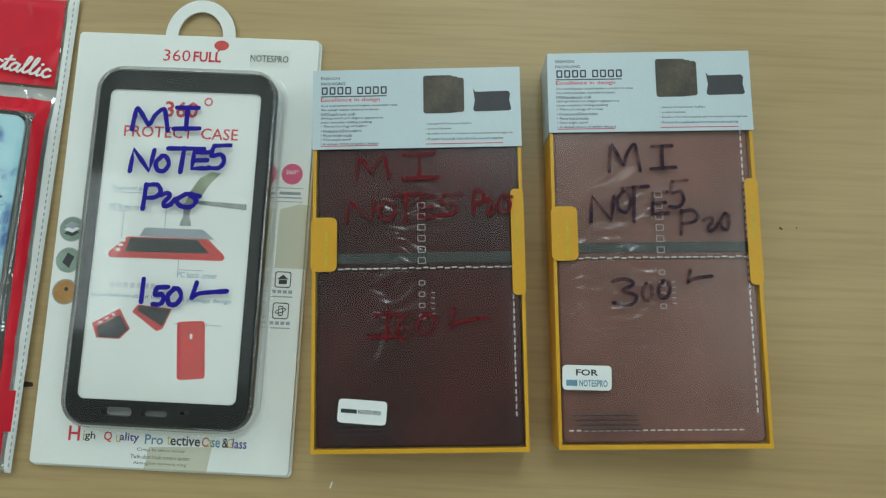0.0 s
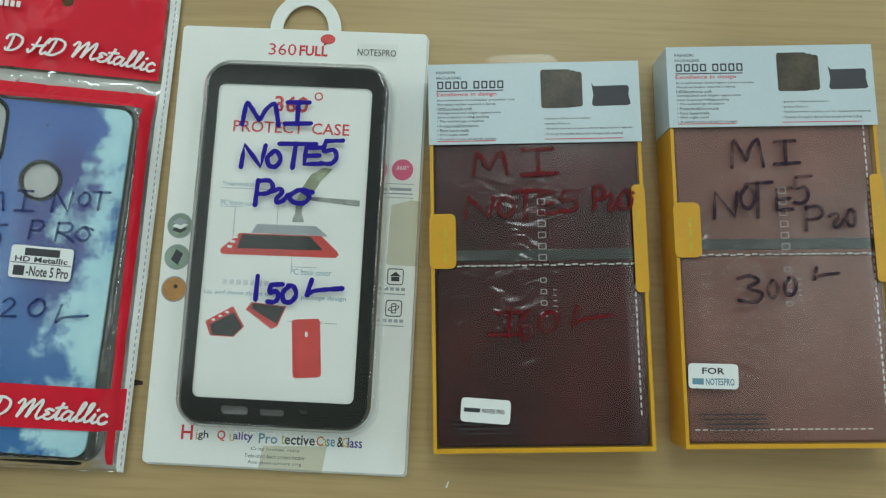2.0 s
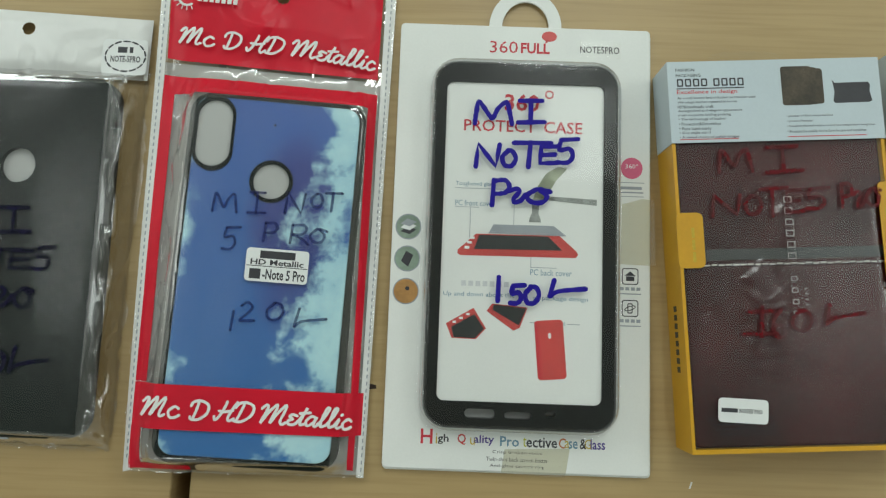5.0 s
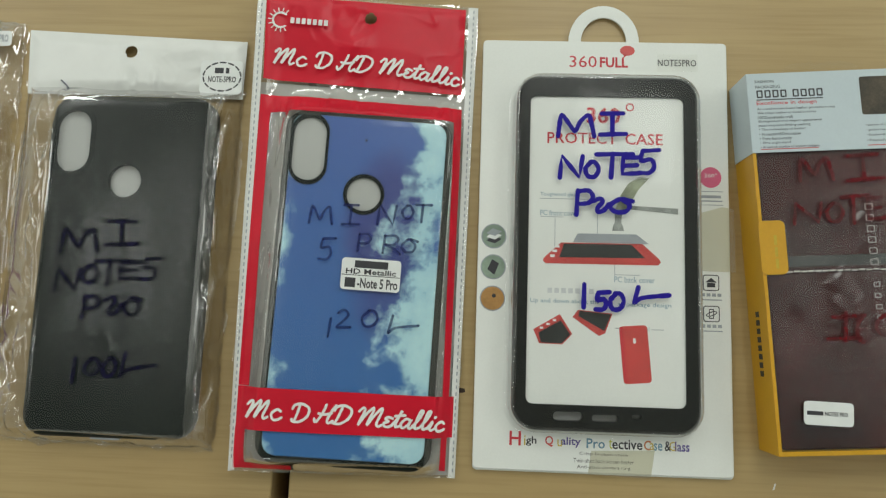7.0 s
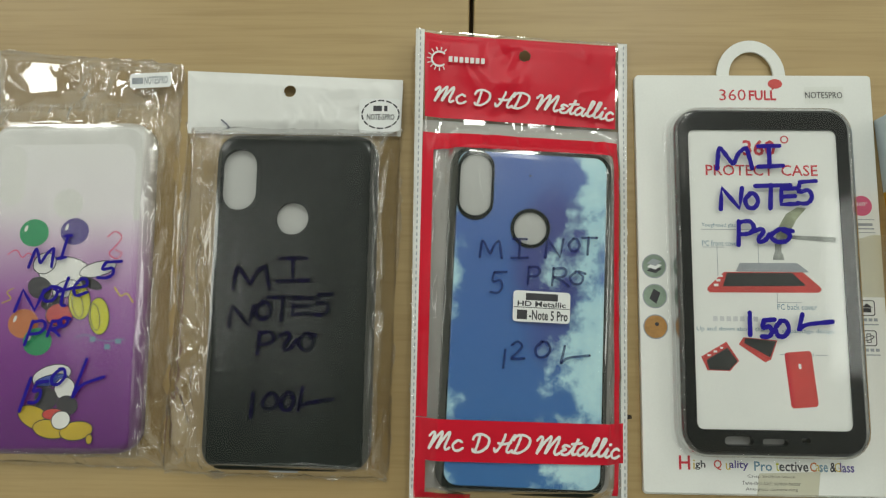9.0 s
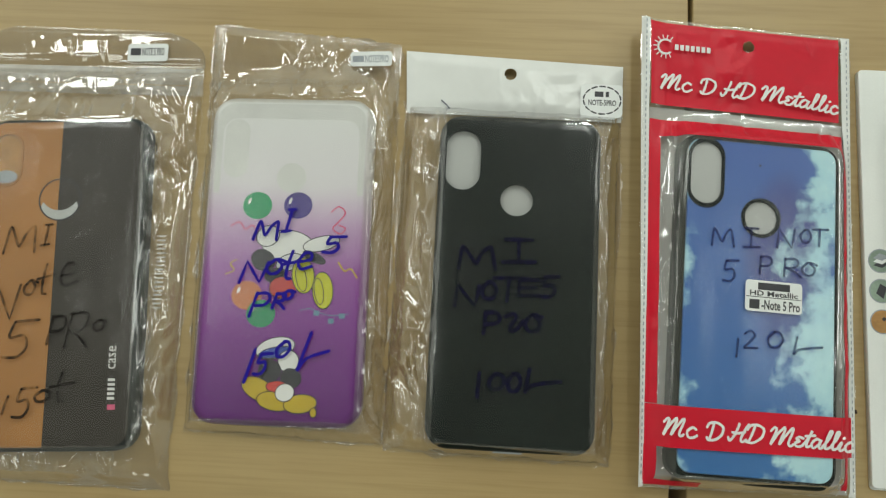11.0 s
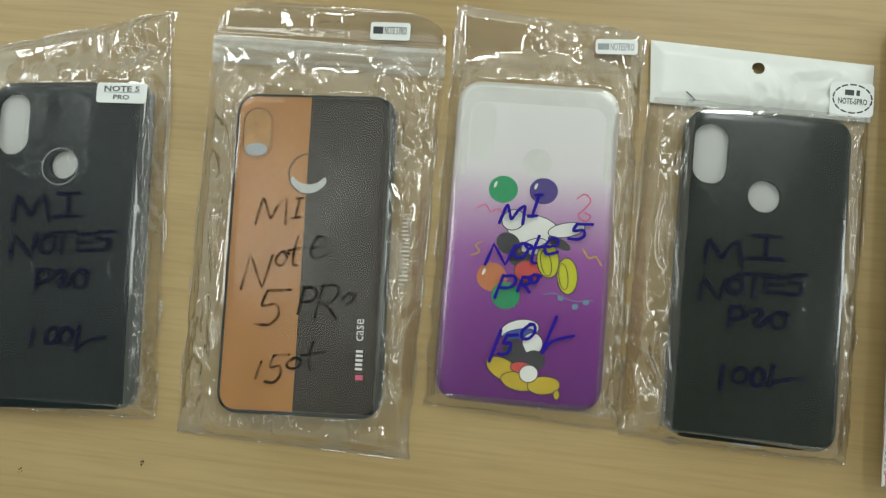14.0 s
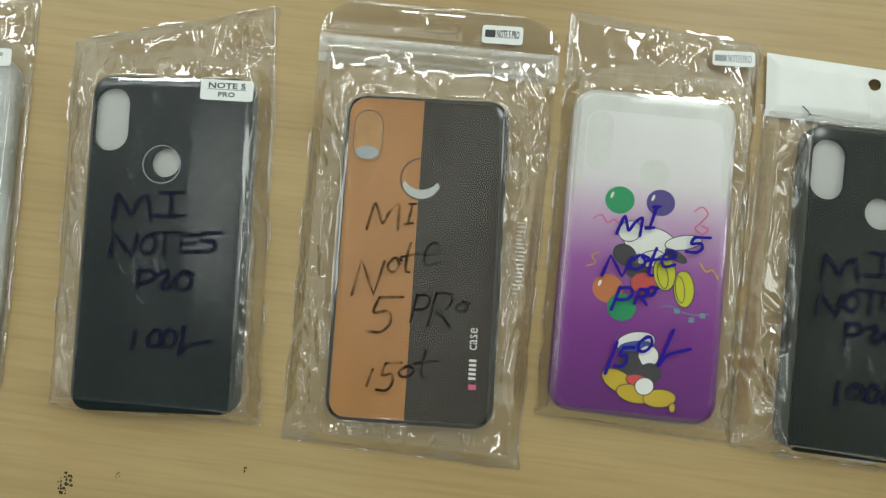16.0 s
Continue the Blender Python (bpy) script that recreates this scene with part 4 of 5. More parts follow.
# coloured bottom line
line = ((" H", PRINT_RED, 6.2), ("gh", PRINT_DARK, 4.2), ("Q", PHONE_RED, 4.6), ("ality", VIOLET, 4.4), ("Pro", PRINT_TEAL, 4.2), ("ective", PRINT_DARK, 4.2), ("C", ORANGE, 4.2), ("se", PRINT_TEAL, 3.2), ("&", PRINT_DARK, 4.2), ("lass", VIOLET, 4.2))
spots = ((-36.6, 5.0), (-29.6, 4.6), (-21.8, 3.6), (-12.4, 8.6), (-1.6, 8.0), (12.0, 13.0), (20.6, 3.0), (25.2, 3.8), (29.4, 2.8), (35.6, 6.2))
for (body, m, hh), (cx, ww) in zip(line, spots):
    text(body, cx - 1.2, -85.4 + (hh - 4.2) / 2, ww, hh, Z, m, card, bold=0.015)
text("i", -33.6, -85.2, 0.7, 4.2, Z, GOLD, card)
text("u", -18.4, -85.8, 2.0, 3.0, Z, GOLD, card)
text("t", 3.6, -85.4, 1.6, 4.0, Z, LIME, card)
text("a", 21.4, -85.8, 2.0, 3.0, Z, GOLD, card)
text("G", 30.2, -85.4, 2.8, 4.0, Z, GOLD, card)
for k, (body, ww) in enumerate((("Crisp broken voice", 21), ("Twin-shot back screen better", 26), ("Anti-glass camera ring", 23))):
    text(body, 0.6, -90.0 - 2.8 * k, ww, 1.7, Z, PRINT_DARK, card)
skin("tape_strip", [(-6.2, -98.6), (20.8, -99.2), (22.6, -87.4), (-4.8, -88.6)], Z + 0.12, TAPE, blister, "strip of yellowed clear tape")
skin("tape_strip", [(43.4, -8.6), (58.6, -8.9), (58.2, 19.8), (53, 20.5), (44, 17.8)], Z + 0.12, TAPE, blister, "strip of yellowed clear tape")
# print on the card behind the frame
Z = 11.25
text("360", -1.6, 59.6, 15.0, 7.6, Z, PRINT_RED, plate, bold=0.02)
part("degree_ring", hoop(ellipse(1.9, 1.9, 10.2, 63.6), ellipse(1.3, 1.3, 10.2, 63.6), Z, Z + 0.05), PRINT_RED, plate)
text("PROTECT", -11.0, 48.9, 31.0, 5.2, Z, PRINT_RED, plate, bold=0.01)
text("CASE", 16.4, 48.9, 16.6, 5.2, Z, PRINT_RED, plate, bold=0.01)
text("Toughened glass", -21.0, 22.8, 16.5, 2.2, Z, PRINT_TEAL, plate)
text("PC front cover", -20.8, 14.6, 16.8, 2.4, Z, PRINT_TEAL, plate)
text("PC back cover", 12.2, -14.2, 17.5, 2.6, Z, PRINT_TEAL, plate)
text("Up and down about the", -18.0, -24.6, 30.0, 2.4, Z, PRINT_TEAL, plate)
text("all package design", 16.4, -25.2, 23.0, 2.4, Z, PRINT_TEAL, plate)
text("Acme Feel", 14.6, -35.4, 7.6, 1.6, Z, PRINT_TEAL, plate)
bars([(-24.5 + 3.0 * k, -19.8, 2.0, 2.2) for k in range(7)], Z, PALE_GREY, plate)
bars([(-18.0, 21.0, 23, 0.25), (-24.0, 12.8, 10, 0.25), (-22.6, 6.2, 0.25, 13), (-4.0, 12.2, 0.25, 14), (3.6, -9.8, 0.25, 5.5), (9.0, -12.2, 11, 0.25), (7.0, -35.4, 6.5, 0.3), (22, -35.6, 5.2, 0.3)], Z, PRINT_GREY, plate)
# lying phone with a glass sheet and a hammer over it
pic = flat("phone_picture", [(-26.4, -8.0), (22.4, -7.6), (23.6, -6.2), (22.6, -4.6), (15.6, 1.6), (-19.8, 1.4), (-27.4, -5.6), (-27.6, -7.0)], Z, PHONE_RED, plate, "printed picture of a red cased phone")
flat("screen_picture", [(-20.6, -5.2), (16.8, -4.6), (10.8, 1.2), (-18.6, 0.9)], Z + 0.07, PHONE_DARK, pic)
bars([(-23.6, -4.6, 2.0, 1.2), (-22.6, -2.4, 2.0, 1.1), (-21.4, -0.4, 1.8, 1.0)], Z + 0.08, STICKER, pic)
flat("glass_picture", [(-14.6, 1.8), (18.4, 1.6), (13.0, 5.8), (-12.6, 5.6)], Z + 0.16, PRINT_GREY, pic)
ham = flat("hammer_picture", [(2.4, 7.2), (7.6, 7.2), (7.2, 9.2), (6.4, 11), (6.6, 14), (8.4, 17.2), (3.0, 17.2), (3.6, 14), (3.6, 11), (2.8, 9.2)], Z, CHROME, plate, "printed picture of a hammer")
flat("handle_picture", [(9.4, 17.0), (31.2, 15.2), (31.2, 17.8), (9.4, 18.6)], Z + 0.05, CHROME, ham)
flat("splash_picture", [(4.0, 17.2), (9.0, 17.0), (14.0, 26.0), (18.6, 31.2), (14.5, 31.6), (9.4, 28.5), (6.0, 23.0)], Z, OLIVE, plate, "printed pale green glass splinter")
for cx, cy, out, dark in ((-23, -37.5, [(-8.4, 0.6), (3.0, 7.4), (8.4, -1.0), (4.2, -5.6), (-5.8, -5.4)], [(-6.2, -0.8), (3.4, 4.8), (7.6, -1.2), (3.8, -5.2), (-5.0, -5.0)]),
                          (-5.9, -32.8, [(-8.6, 1.6), (-6.4, 4.8), (8.6, 3.6), (5.4, -5.0), (2.8, -6.2)], [(-6.2, 2.2), (-5.6, 4.4), (8.0, 3.2), (5.0, -4.0)])):
    p = flat("case_picture", [(cx + u, cy + v) for u, v in out][::-1], Z, PHONE_RED, plate, "printed picture of a red phone case")
    flat("screen_picture", [(cx + u, cy + v) for u, v in dark][::-1], Z + 0.07, PHONE_DARK, p)
    if cx < -20:
        bars([(cx - 4.9, cy + 1.3, 1.5, 0.9), (cx - 2.1, cy + 3.0, 1.5, 0.9), (cx + 0.7, cy + 4.7, 1.4, 0.9)], Z + 0.13, STICKER, p)
back = flat("case_picture", [(12.5 + u, -46.4 + v) for u, v in rrect(12.0, 24.6, 1.6)], Z, PHONE_RED, plate, "printed picture of a red phone case back")
back.matrix_basis = Matrix.Translation((0.0125, -0.0464, 0)) @ pose(0, 0, 0, 0, 0, 5) @ Matrix.Translation((-0.0125, 0.0464, 0))
flat("shade_picture", [(6.6, -34.6), (8.0, -34.2), (8.2, -58.4), (7.0, -57.6)][::-1], Z + 0.07, PRINT_RED, back)
flat("lens_picture", rrect(1.2, 2.4, 0.6, 12.6, -40.6), Z + 0.07, STICKER, back)
handwriting("M -14 54 16 10;I 2 55 12 10|N -16 35 10 10;O -7 34 6 7;T 3 36 16 11;E 10 36 8 8;5 18 38 9 11|P -10 19 8 11;r -3 18 7 6;o 6 18 10 6|"
            "1 -10 -22 1 10;5 -2 -24 6 8;0 4 -24 6 7;/ 19 -21 15 7", 13.4, BLUE_INK, blister, 2.1)

# ---- bagged cases ----


def package(x, y, turn, label):
    return thing("bagged_phone_case", x, y, turn, label, "phone case", GROUP)


# red printed bag with the sky case
red_bag = package(-0.1093, -0.0192, -2.21, "phone case with printed blue sky in a red plastic bag")
red_bag.matrix_world = pose(-0.1093, -0.0192, 0.0039, 0, 4.5, -2.21)  # its left edge stands off the table
holes = [rrect(14.6, 29, 7.3, -26.2, 59.8, 8), ellipse(7.6, 7.6, -0.2, 40.8)]
case = part("phone_case", pillow(76, 157, 9, 0.6, 8.6, 3.0), BLACK, red_bag, "black rubber phone case with a printed back")
part("printed_back", pillow(69.5, 150.5, 6, 8.0, 9.4, 0.5, 0.2, 0.6, [rrect(15.4, 31, 7.7, -25.9, 59.8, 8), ellipse(9.2, 9.2, -0.2, 40.8, 32)], 1.0), SKY_PRINT, case, "glossy blue sky print with pale clouds")
for o, i in ((rrect(17, 33, 8.5, -26.2, 59.8, 8), holes[0]), (ellipse(9.2, 9.2, -0.2, 40.8), holes[1])):
    part("cutout_rim", hoop(o, i, 8.7, 9.9), BLACK, case)
    part("paper_insert", prism(o, 8.62, 8.75), PAPER, case, "pale grey paper behind the cutout")
flat("lens_dot", ellipse(0.6, 0.6, -1.0, 65.5, 10), 9.42, PRINT_DARK, case)
sheet = Sheet([(-58.0, 136.4), (45.8, 136.8), (49.2, -80.5), (-48.8, -83.5)], (76, 157, 9, 9.6), 5, 0.5, 6, curl=(7.0, 2.5))
hole = (-4.6, 126.6, 2.9)
part("bag_back", prism([(-47, -81.6), (47, -79.8), (44.2, 92), (-55, 92)], 0.08, 0.3), LINING, red_bag, "whitish back sheet of the bag")
sheet.drape("bag", sheet.corners, 0, BAG, red_bag, "creased clear plastic bag", hole=hole, wave=0.8)
sheet.drape("header", [(-53.6, 134.6), (40.0, 135.2), (40.6, 92.8), (-51.4, 92.9)], 0.14, RED, red_bag, "red printed plastic header", hole=hole)
frame_parts = ([(-51.8, 85.3), (41.2, 85.4), (41.4, 77.6), (-51.6, 76.8)], [(-51.6, 76.8), (-46.4, 76.9), (-43.0, -46.5), (-48.0, -46.5)], [(37.8, 77.6), (41.4, 77.6), (44.2, -45.5), (41.2, -45.5)],
               [(-47.6, -64.5), (-42.8, -64.5), (-42.2, -79.6), (-47.2, -79.6)], [(41.8, -63.0), (44.4, -63.0), (44.6, -77.6), (42.0, -77.6)], [(-47.2, -79.2), (-22, -78.8), (-22, -81.4), (-47.0, -82.0)])
for q in frame_parts:
    sheet.drape("red_border", q, 0.14, RED, red_bag)
sheet.drape("lower_band", [(-48.0, -46.8), (46.4, -45.4), (46.8, -63.0), (-47.4, -64.8)], 0.16, RED, red_bag, "red printed band across the bag")
for q in ([(-58.0, 136.2), (-53.8, 136.2), (-46.4, -83.0), (-48.8, -83.4)], [(41.2, 136.6), (45.8, 136.6), (49.2, -80.4), (46.2, -80.4)]):
    sheet.drape("crimped_edge", q, 0.1, HEADER, red_bag, "white crimped plastic edge")
bm = bmesh.new()
for k in range(72):
    v = k / 72
    for xa, xb in ((-55.6, -47.8), (43.8, 48.0)):
        px, py = xa + (xb - xa) * v, 134 - 214 * v
        zz = float(sheet.height(np.array([px]), np.array([py]))[0]) + 0.35
        box(px - 0.25, px + 0.25, py - 0.8, py + 0.8, zz, zz + 0.05, bm)
tagged(part("edge_stitching", bm, PRINT_GREY, red_bag), kind="stuff")


SCRIPT = {
    "H": (0.82, [[(0, 0.2), (0.08, 0.02), (0.22, 0.2), (0.36, 0.75), (0.38, 1.0)], [(0.84, 1.0), (0.7, 0.6), (0.62, 0.15), (0.72, 0.0), (0.86, 0.12)], [(0.14, 0.5), (0.4, 0.46), (0.74, 0.56)]]),
    "D": (0.86, [[(0.34, 0.9), (0.28, 0.45), (0.2, 0.06)], [(0.02, 0.72), (0.12, 0.95), (0.45, 1.02), (0.8, 0.8), (0.78, 0.35), (0.45, 0.02), (0.12, 0.02), (0.06, 0.14)]]),
    "K": (1.02, [[(0, 0.74), (0.12, 0.94), (0.22, 0.85), (0.16, 0.4), (0.1, 0.0), (0.3, 0.6), (0.52, 0.98), (0.56, 0.8), (0.48, 0.3), (0.46, 0.04), (0.62, 0.5), (0.86, 0.98), (0.9, 0.75), (0.82, 0.2), (0.9, 0.0), (1.04, 0.1)]]),
    "e": (0.40, [[(0.36, 0.46), (0.16, 0.52), (0.06, 0.4), (0.22, 0.29), (0.04, 0.18), (0.1, 0.02), (0.28, 0.0), (0.42, 0.12)]]),
    "t": (0.36, [[(0.0, 0.1), (0.22, 0.6), (0.28, 0.92), (0.16, 0.3), (0.18, 0.02), (0.38, 0.12)], [(0.04, 0.6), (0.46, 0.68)]]),
    "a": (0.52, [[(0.38, 0.44), (0.2, 0.5), (0.02, 0.24), (0.12, 0.0), (0.32, 0.18), (0.42, 0.48), (0.36, 0.12), (0.44, 0.0), (0.56, 0.12)]]),
    "l": (0.34, [[(0.0, 0.1), (0.22, 0.55), (0.32, 0.96), (0.2, 0.96), (0.12, 0.35), (0.16, 0.02), (0.36, 0.12)]]),
    "i": (0.32, [[(0.0, 0.1), (0.16, 0.48), (0.1, 0.1), (0.18, 0.0), (0.34, 0.12)], [(0.2, 0.68), (0.24, 0.72)]]),
    "c": (0.38, [[(0.34, 0.42), (0.2, 0.5), (0.03, 0.28), (0.1, 0.02), (0.26, 0.0), (0.4, 0.12)]]),
}


def script(words, x, y, w, h, z, parent, drop=0.0, lean=0.22, name="printed_script", label=""):
    """White brush script, w wide and h high, from its left end at x on the base line y."""
    bm = bmesh.new()
    total = sum(SCRIPT[c][0] for c in words)
    pen, level = 0.0, z
    for c in words:
        for pts in SCRIPT[c][1]:
            q = [(x + w * (pen + u) / total + lean * h * (v - 0.4), y + h * v - drop * (pen + u) / total) for u, v in pts]
            level += 0.03
            stroke(bm, curved(q, 5), 1.15, level)
        pen += SCRIPT[c][0]
    part(name, bm, PRINT_WHITE, parent, label)


def loops_mark(x, y, z, parent):
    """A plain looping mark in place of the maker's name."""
    script("K", x, y, 9.6, 7.6, z, parent, 0, 0.22, "maker_mark", "plain looping white print")
    script("c", x + 10.6, y - 0.2, 4.6, 8.6, z, parent, 0, 0.1, "maker_mark")
    script("D", x + 19.2, y - 0.5, 7.6, 7.4, z, parent, 0, 0.1, "maker_mark")


def zmax(s, x0, x1, y0, y1):
    gx, gy = np.meshgrid(np.linspace(x0, x1, 20), np.linspace(y0, y1, 8))
    return float(s.height(gx, gy).max())


zt = zmax(sheet, -48, 38, 98, 110) + 0.35
loops_mark(-47.5, 100.4, zt, red_bag)
script("HD", -17.8, 99.7, 15.8, 7.6, zt, red_bag, 0.3)
script("K", 1.4, 99.5, 11.2, 7.8, zt, red_bag, 0.3)
script("etallic", 13.2, 99.0, 26.0, 7.8, zt, red_bag, 2.6)
zt = zmax(sheet, -40, 45, -60, -50) + 0.35
loops_mark(-42.0, -59.3, zt, red_bag)
script("HD", -12.6, -59.5, 15.2, 7.6, zt, red_bag)
script("K", 5.4, -59.5, 10.8, 7.8, zt, red_bag)
script("etallic", 16.8, -59.3, 26.0, 7.8, zt, red_bag, 0.4)
zt = zmax(sheet, -51, -23, 116, 128) + 0.3
bm = bmesh.new()
stroke(bm, [(-46.0 + 3.6 * math.cos(a), 121.4 + 3.6 * math.sin(a)) for a in np.linspace(0.9, 5.4, 16)], 1.0, zt)
for a in np.linspace(1.0, 5.2, 11):
    stroke(bm, [(-46 + r * math.cos(a), 121.4 + r * math.sin(a)) for r in (4.4, 5.8)], 0.5, zt)
part("sun_mark", bm, PRINT_WHITE, red_bag, "white half-sun mark")
bars([(-40.6 + 2.6 * k, 121.6, 1.8, 2.8) for k in range(7)], zt, PRINT_WHITE, red_bag)
sticker(red_bag, 6.0, 5.0, 26, 14, 10.7, 0, [("", 0, 4.4, 14.6, 3.2, PRINT_DARK), ("HD Metallic", 0, 1.2, 22, 2.4, PRINT_DARK), ("", 0, -0.5, 25.4, 0.3, PRINT_DARK),
                                            ("", -8.8, -3.8, 4.6, 4.2, PRINT_DARK), ("-Note 5 Pro", 3.2, -3.8, 17.6, 4.4, PRINT_DARK)], "white and black printed model sticker")
handwriting("M -18 30 10 8;I -5 31 8 9;N 11 32 8 9;O 20 34 5 6;T 27 34 7 8|5 -14 15 7 10;P 2 19 6 8;R 14 19 8 8;o 22 19 7 6|1 -10 -19 3 8;2 -4 -15 6 8;0 7 -14 7 7;/ 22 -16 13 8",
            10.75, NAVY_INK, red_bag, 1.15)

# charcoal case under a white header
white_bag = package(-0.2178, -0.0113, -0.19, "black rubber phone case in a clear bag with white header")
case = part("phone_case", pillow(77, 156.5, 10, 0.6, 9.4, 3.6, 0, 0, [rrect(16.6, 29.4, 8.2, -26.9, 55.9, 8), ellipse(7.7, 7.7, -0.8, 37.4)]), BLACK, white_bag, "matt black rubber phone case")
part("paper_insert", box(-36, 10, 28, 74, 6.0, 6.8), PAPER, case, "pale paper behind the cutouts")
part("cutout_rim", hoop(rrect(21, 34, 10, -26.9, 55.9, 8), rrect(16.6, 29.4, 8.2, -26.9, 55.9, 8), 9.2, 9.6), BLACK, case)
part("end_ridge", box(-36, 36, -65.6, -65.0, 9.3, 9.6), BLACK, case)
part("end_port", box(-7, 6, -78.9, -77.4, 2.5, 6.5), PRINT_GREY, case)
sheet = Sheet([(-56.5, 86), (48.8, 84), (47.0, -82.5), (-58.6, -81)], (77, 156.5, 10, 9.5), 11, 1.15, 13, knots=[(-50, -52, 9, 30, 1.6), (42, 66, 6, 16, 1.0), (44, -50, 4, 30, 0.8)])
sheet.drape("bag", sheet.corners, 0, BAG, white_bag, "crumpled clear plastic bag", wave=2.1)
head = Sheet([(-57.9, 112.4), (49.3, 108.2), (48.8, 79.6), (-55.9, 80.6)], (10, 10, 2, 3.0), 21, 0.42, 20, (0, 80), 0.0)
header = head.drape("header", head.corners, 1.6, HEADER, white_bag, "white plastic header with a punched hole", hole=(-5.9, 101.4, 3.0), step=0.8)
zt = zmax(head, 28, 49, 84, 97) + 1.9
tag = flat("oval_sticker", rrect(20.4, 16.6, 2.2, 38.6, 89.6), zt - 0.1, STICKER, header, "small glossy white model sticker", 0.08)
bm = bmesh.new()
for k in range(14):
    stroke(bm, [(38.9 + 9.0 * math.cos(a), 89.9 + 7.0 * math.sin(a)) for a in np.linspace(math.tau * (k + 0.15) / 14, math.tau * (k + 0.8) / 14, 4)], 0.75, zt + 0.03)
part("oval_mark", bm, PRINT_DARK, tag, "dashed dark oval")
bars([(37.4, 92.9, 4.2, 2.7), (41.4, 92.9, 1.6, 2.7)], zt, PRINT_DARK, header)
text("NOTE-5PRO", 39.0, 88.6, 13.4, 3.0, zt + 0.05, PRINT_DARK, header, bold=0.02)
bm = bmesh.new()
stroke(bm, [(-39.0, 86.8), (-36.4, 84.6), (-35.0, 83.0)], 0.8, zmax(head, -40, -34, 82, 88) + 1.85)
part("pen_tick", bm, NAVY_INK, header)
handwriting("M -18 9 17 11;I 1 13 16 11|N -22 -9 11 10;O -12 -6 7 8;T -2 -5 16 11;E 6 -4 10 8;5 16 -3 8 10|P -10 -21 8 10;r 0 -20 8 8;o 9 -20 8 8|1 -15 -49 3 11;0 -7 -47 7 7;0 1 -47 6 8;/ 14 -46 16 11",
            11.1, VIOLET_INK, white_bag, 1.9)

# white to purple case with balloons
fade_bag = package(-0.3266, -0.0057, 1.02, "white to purple phone case with printed balloons in clear bag")
case = part("phone_case", pillow(79, 156.5, 11, 0.6, 9.4, 4.2), FADE, fade_bag, "frosted phone case fading from white to purple")
Z = 9.42
rim_out = [p for p in rrect(72, 149, 8, 0, 0, 6) if p[1] > 40]
rim_in = [p for p in rrect(66, 134, 7, 0, 0, 6) if p[1] > 40]
flat("top_lip", [(36, 30), *rim_out, (-36, 30), (-33, 30), *rim_in[::-1], (33, 30)], Z, LIP, case, "greyish translucent upper rim", 0.03)
for out in (rrect(12, 29, 6, -26, 52, 6), ellipse(7.2, 7.2, 1.4, 38)):
    flat("cutout_mark", out, Z + 0.04, MARK, case, "faint cutout showing through the frosted back", 0.03)
for cx, cy, r, m in ((-14.0, 24.1, 7.0, GREEN), (5.4, 24.6, 6.8, VIOLET), (-16.2, -18.6, 7.2, ORANGE), (-9.0, -27.0, 6.8, GREEN)):
    bal = flat("printed_balloon", ellipse(r, r * 0.94, cx, cy), Z + 0.05 + (0.07 if m is GREEN else 0), m, case, "printed round balloon")
    flat("balloon_shine", ellipse(0.7, 1.7, cx - 0.55 * r, cy + 0.3 * r, 10, -20), Z + 0.2, PRINT_WHITE, bal)
# plain ovals where the print shows figures
PRINT_BLUE = mat("print_blue", (0.05, 0.10, 0.42), 0.35, 0.1)
SHAPES = ((2.0, 5.0, 12.5, 7.4, -6, PRINT_WHITE), (17.5, 6.6, 8.6, 3.2, 14, PRINT_WHITE), (-8.0, 9.6, 5.4, 4.6, 30, PRINT_WHITE), (-9.5, -2.0, 5.6, 4.6, -30, PRINT_DARK), (14.5, 0.0, 5.6, 1.9, -25, PRINT_DARK),
          (3.0, -2.6, 6.4, 3.6, 20, PRINT_WHITE), (-3.0, -9.0, 5.0, 3.2, 10, PRINT_DARK), (0.6, -14.6, 6.2, 5.0, 0, PHONE_RED), (9.8, -8.6, 5.0, 8.2, 8, LIME), (9.0, -10.0, 2.2, 6.0, 14, LIME), (19.4, -15.4, 4.6, 8.4, 6, LIME), (17.6, -15.8, 1.9, 6.0, 10, LIME),
          (-1.0, -42.6, 9.0, 4.6, 15, PRINT_WHITE), (-1.0, -44.6, 7.6, 2.2, 12, PRINT_BLUE), (5.4, -48.4, 4.6, 4.8, 0, PRINT_WHITE), (-3.0, -53.0, 5.0, 4.6, 0, PRINT_DARK), (7.0, -56.0, 4.6, 4.0, -20, PRINT_DARK),
          (-7.5, -61.5, 8.4, 4.6, -25, GOLD), (0.0, -66.6, 8.0, 4.0, -8, GOLD), (12.0, -67.4, 7.4, 4.0, 8, GOLD), (1.0, -60.0, 5.0, 2.4, 0, PHONE_RED), (4.6, -62.6, 4.2, 3.8, 20, PRINT_WHITE), (18.2, -71.1, 1.3, 2.0, 0, GOLD))
for k, (cx, cy, rx, ry, turn, m) in enumerate(SHAPES):
    flat("printed_outline", ellipse(rx + 0.45, ry + 0.45, cx, cy, 24, turn), Z + 0.05 + 0.02 * k, PRINT_DARK, case, "", 0.004)
    flat("printed_shape", ellipse(rx, ry, cx, cy, 24, turn), Z + 0.06 + 0.02 * k, m, case, "", 0.004)
bm = bmesh.new()
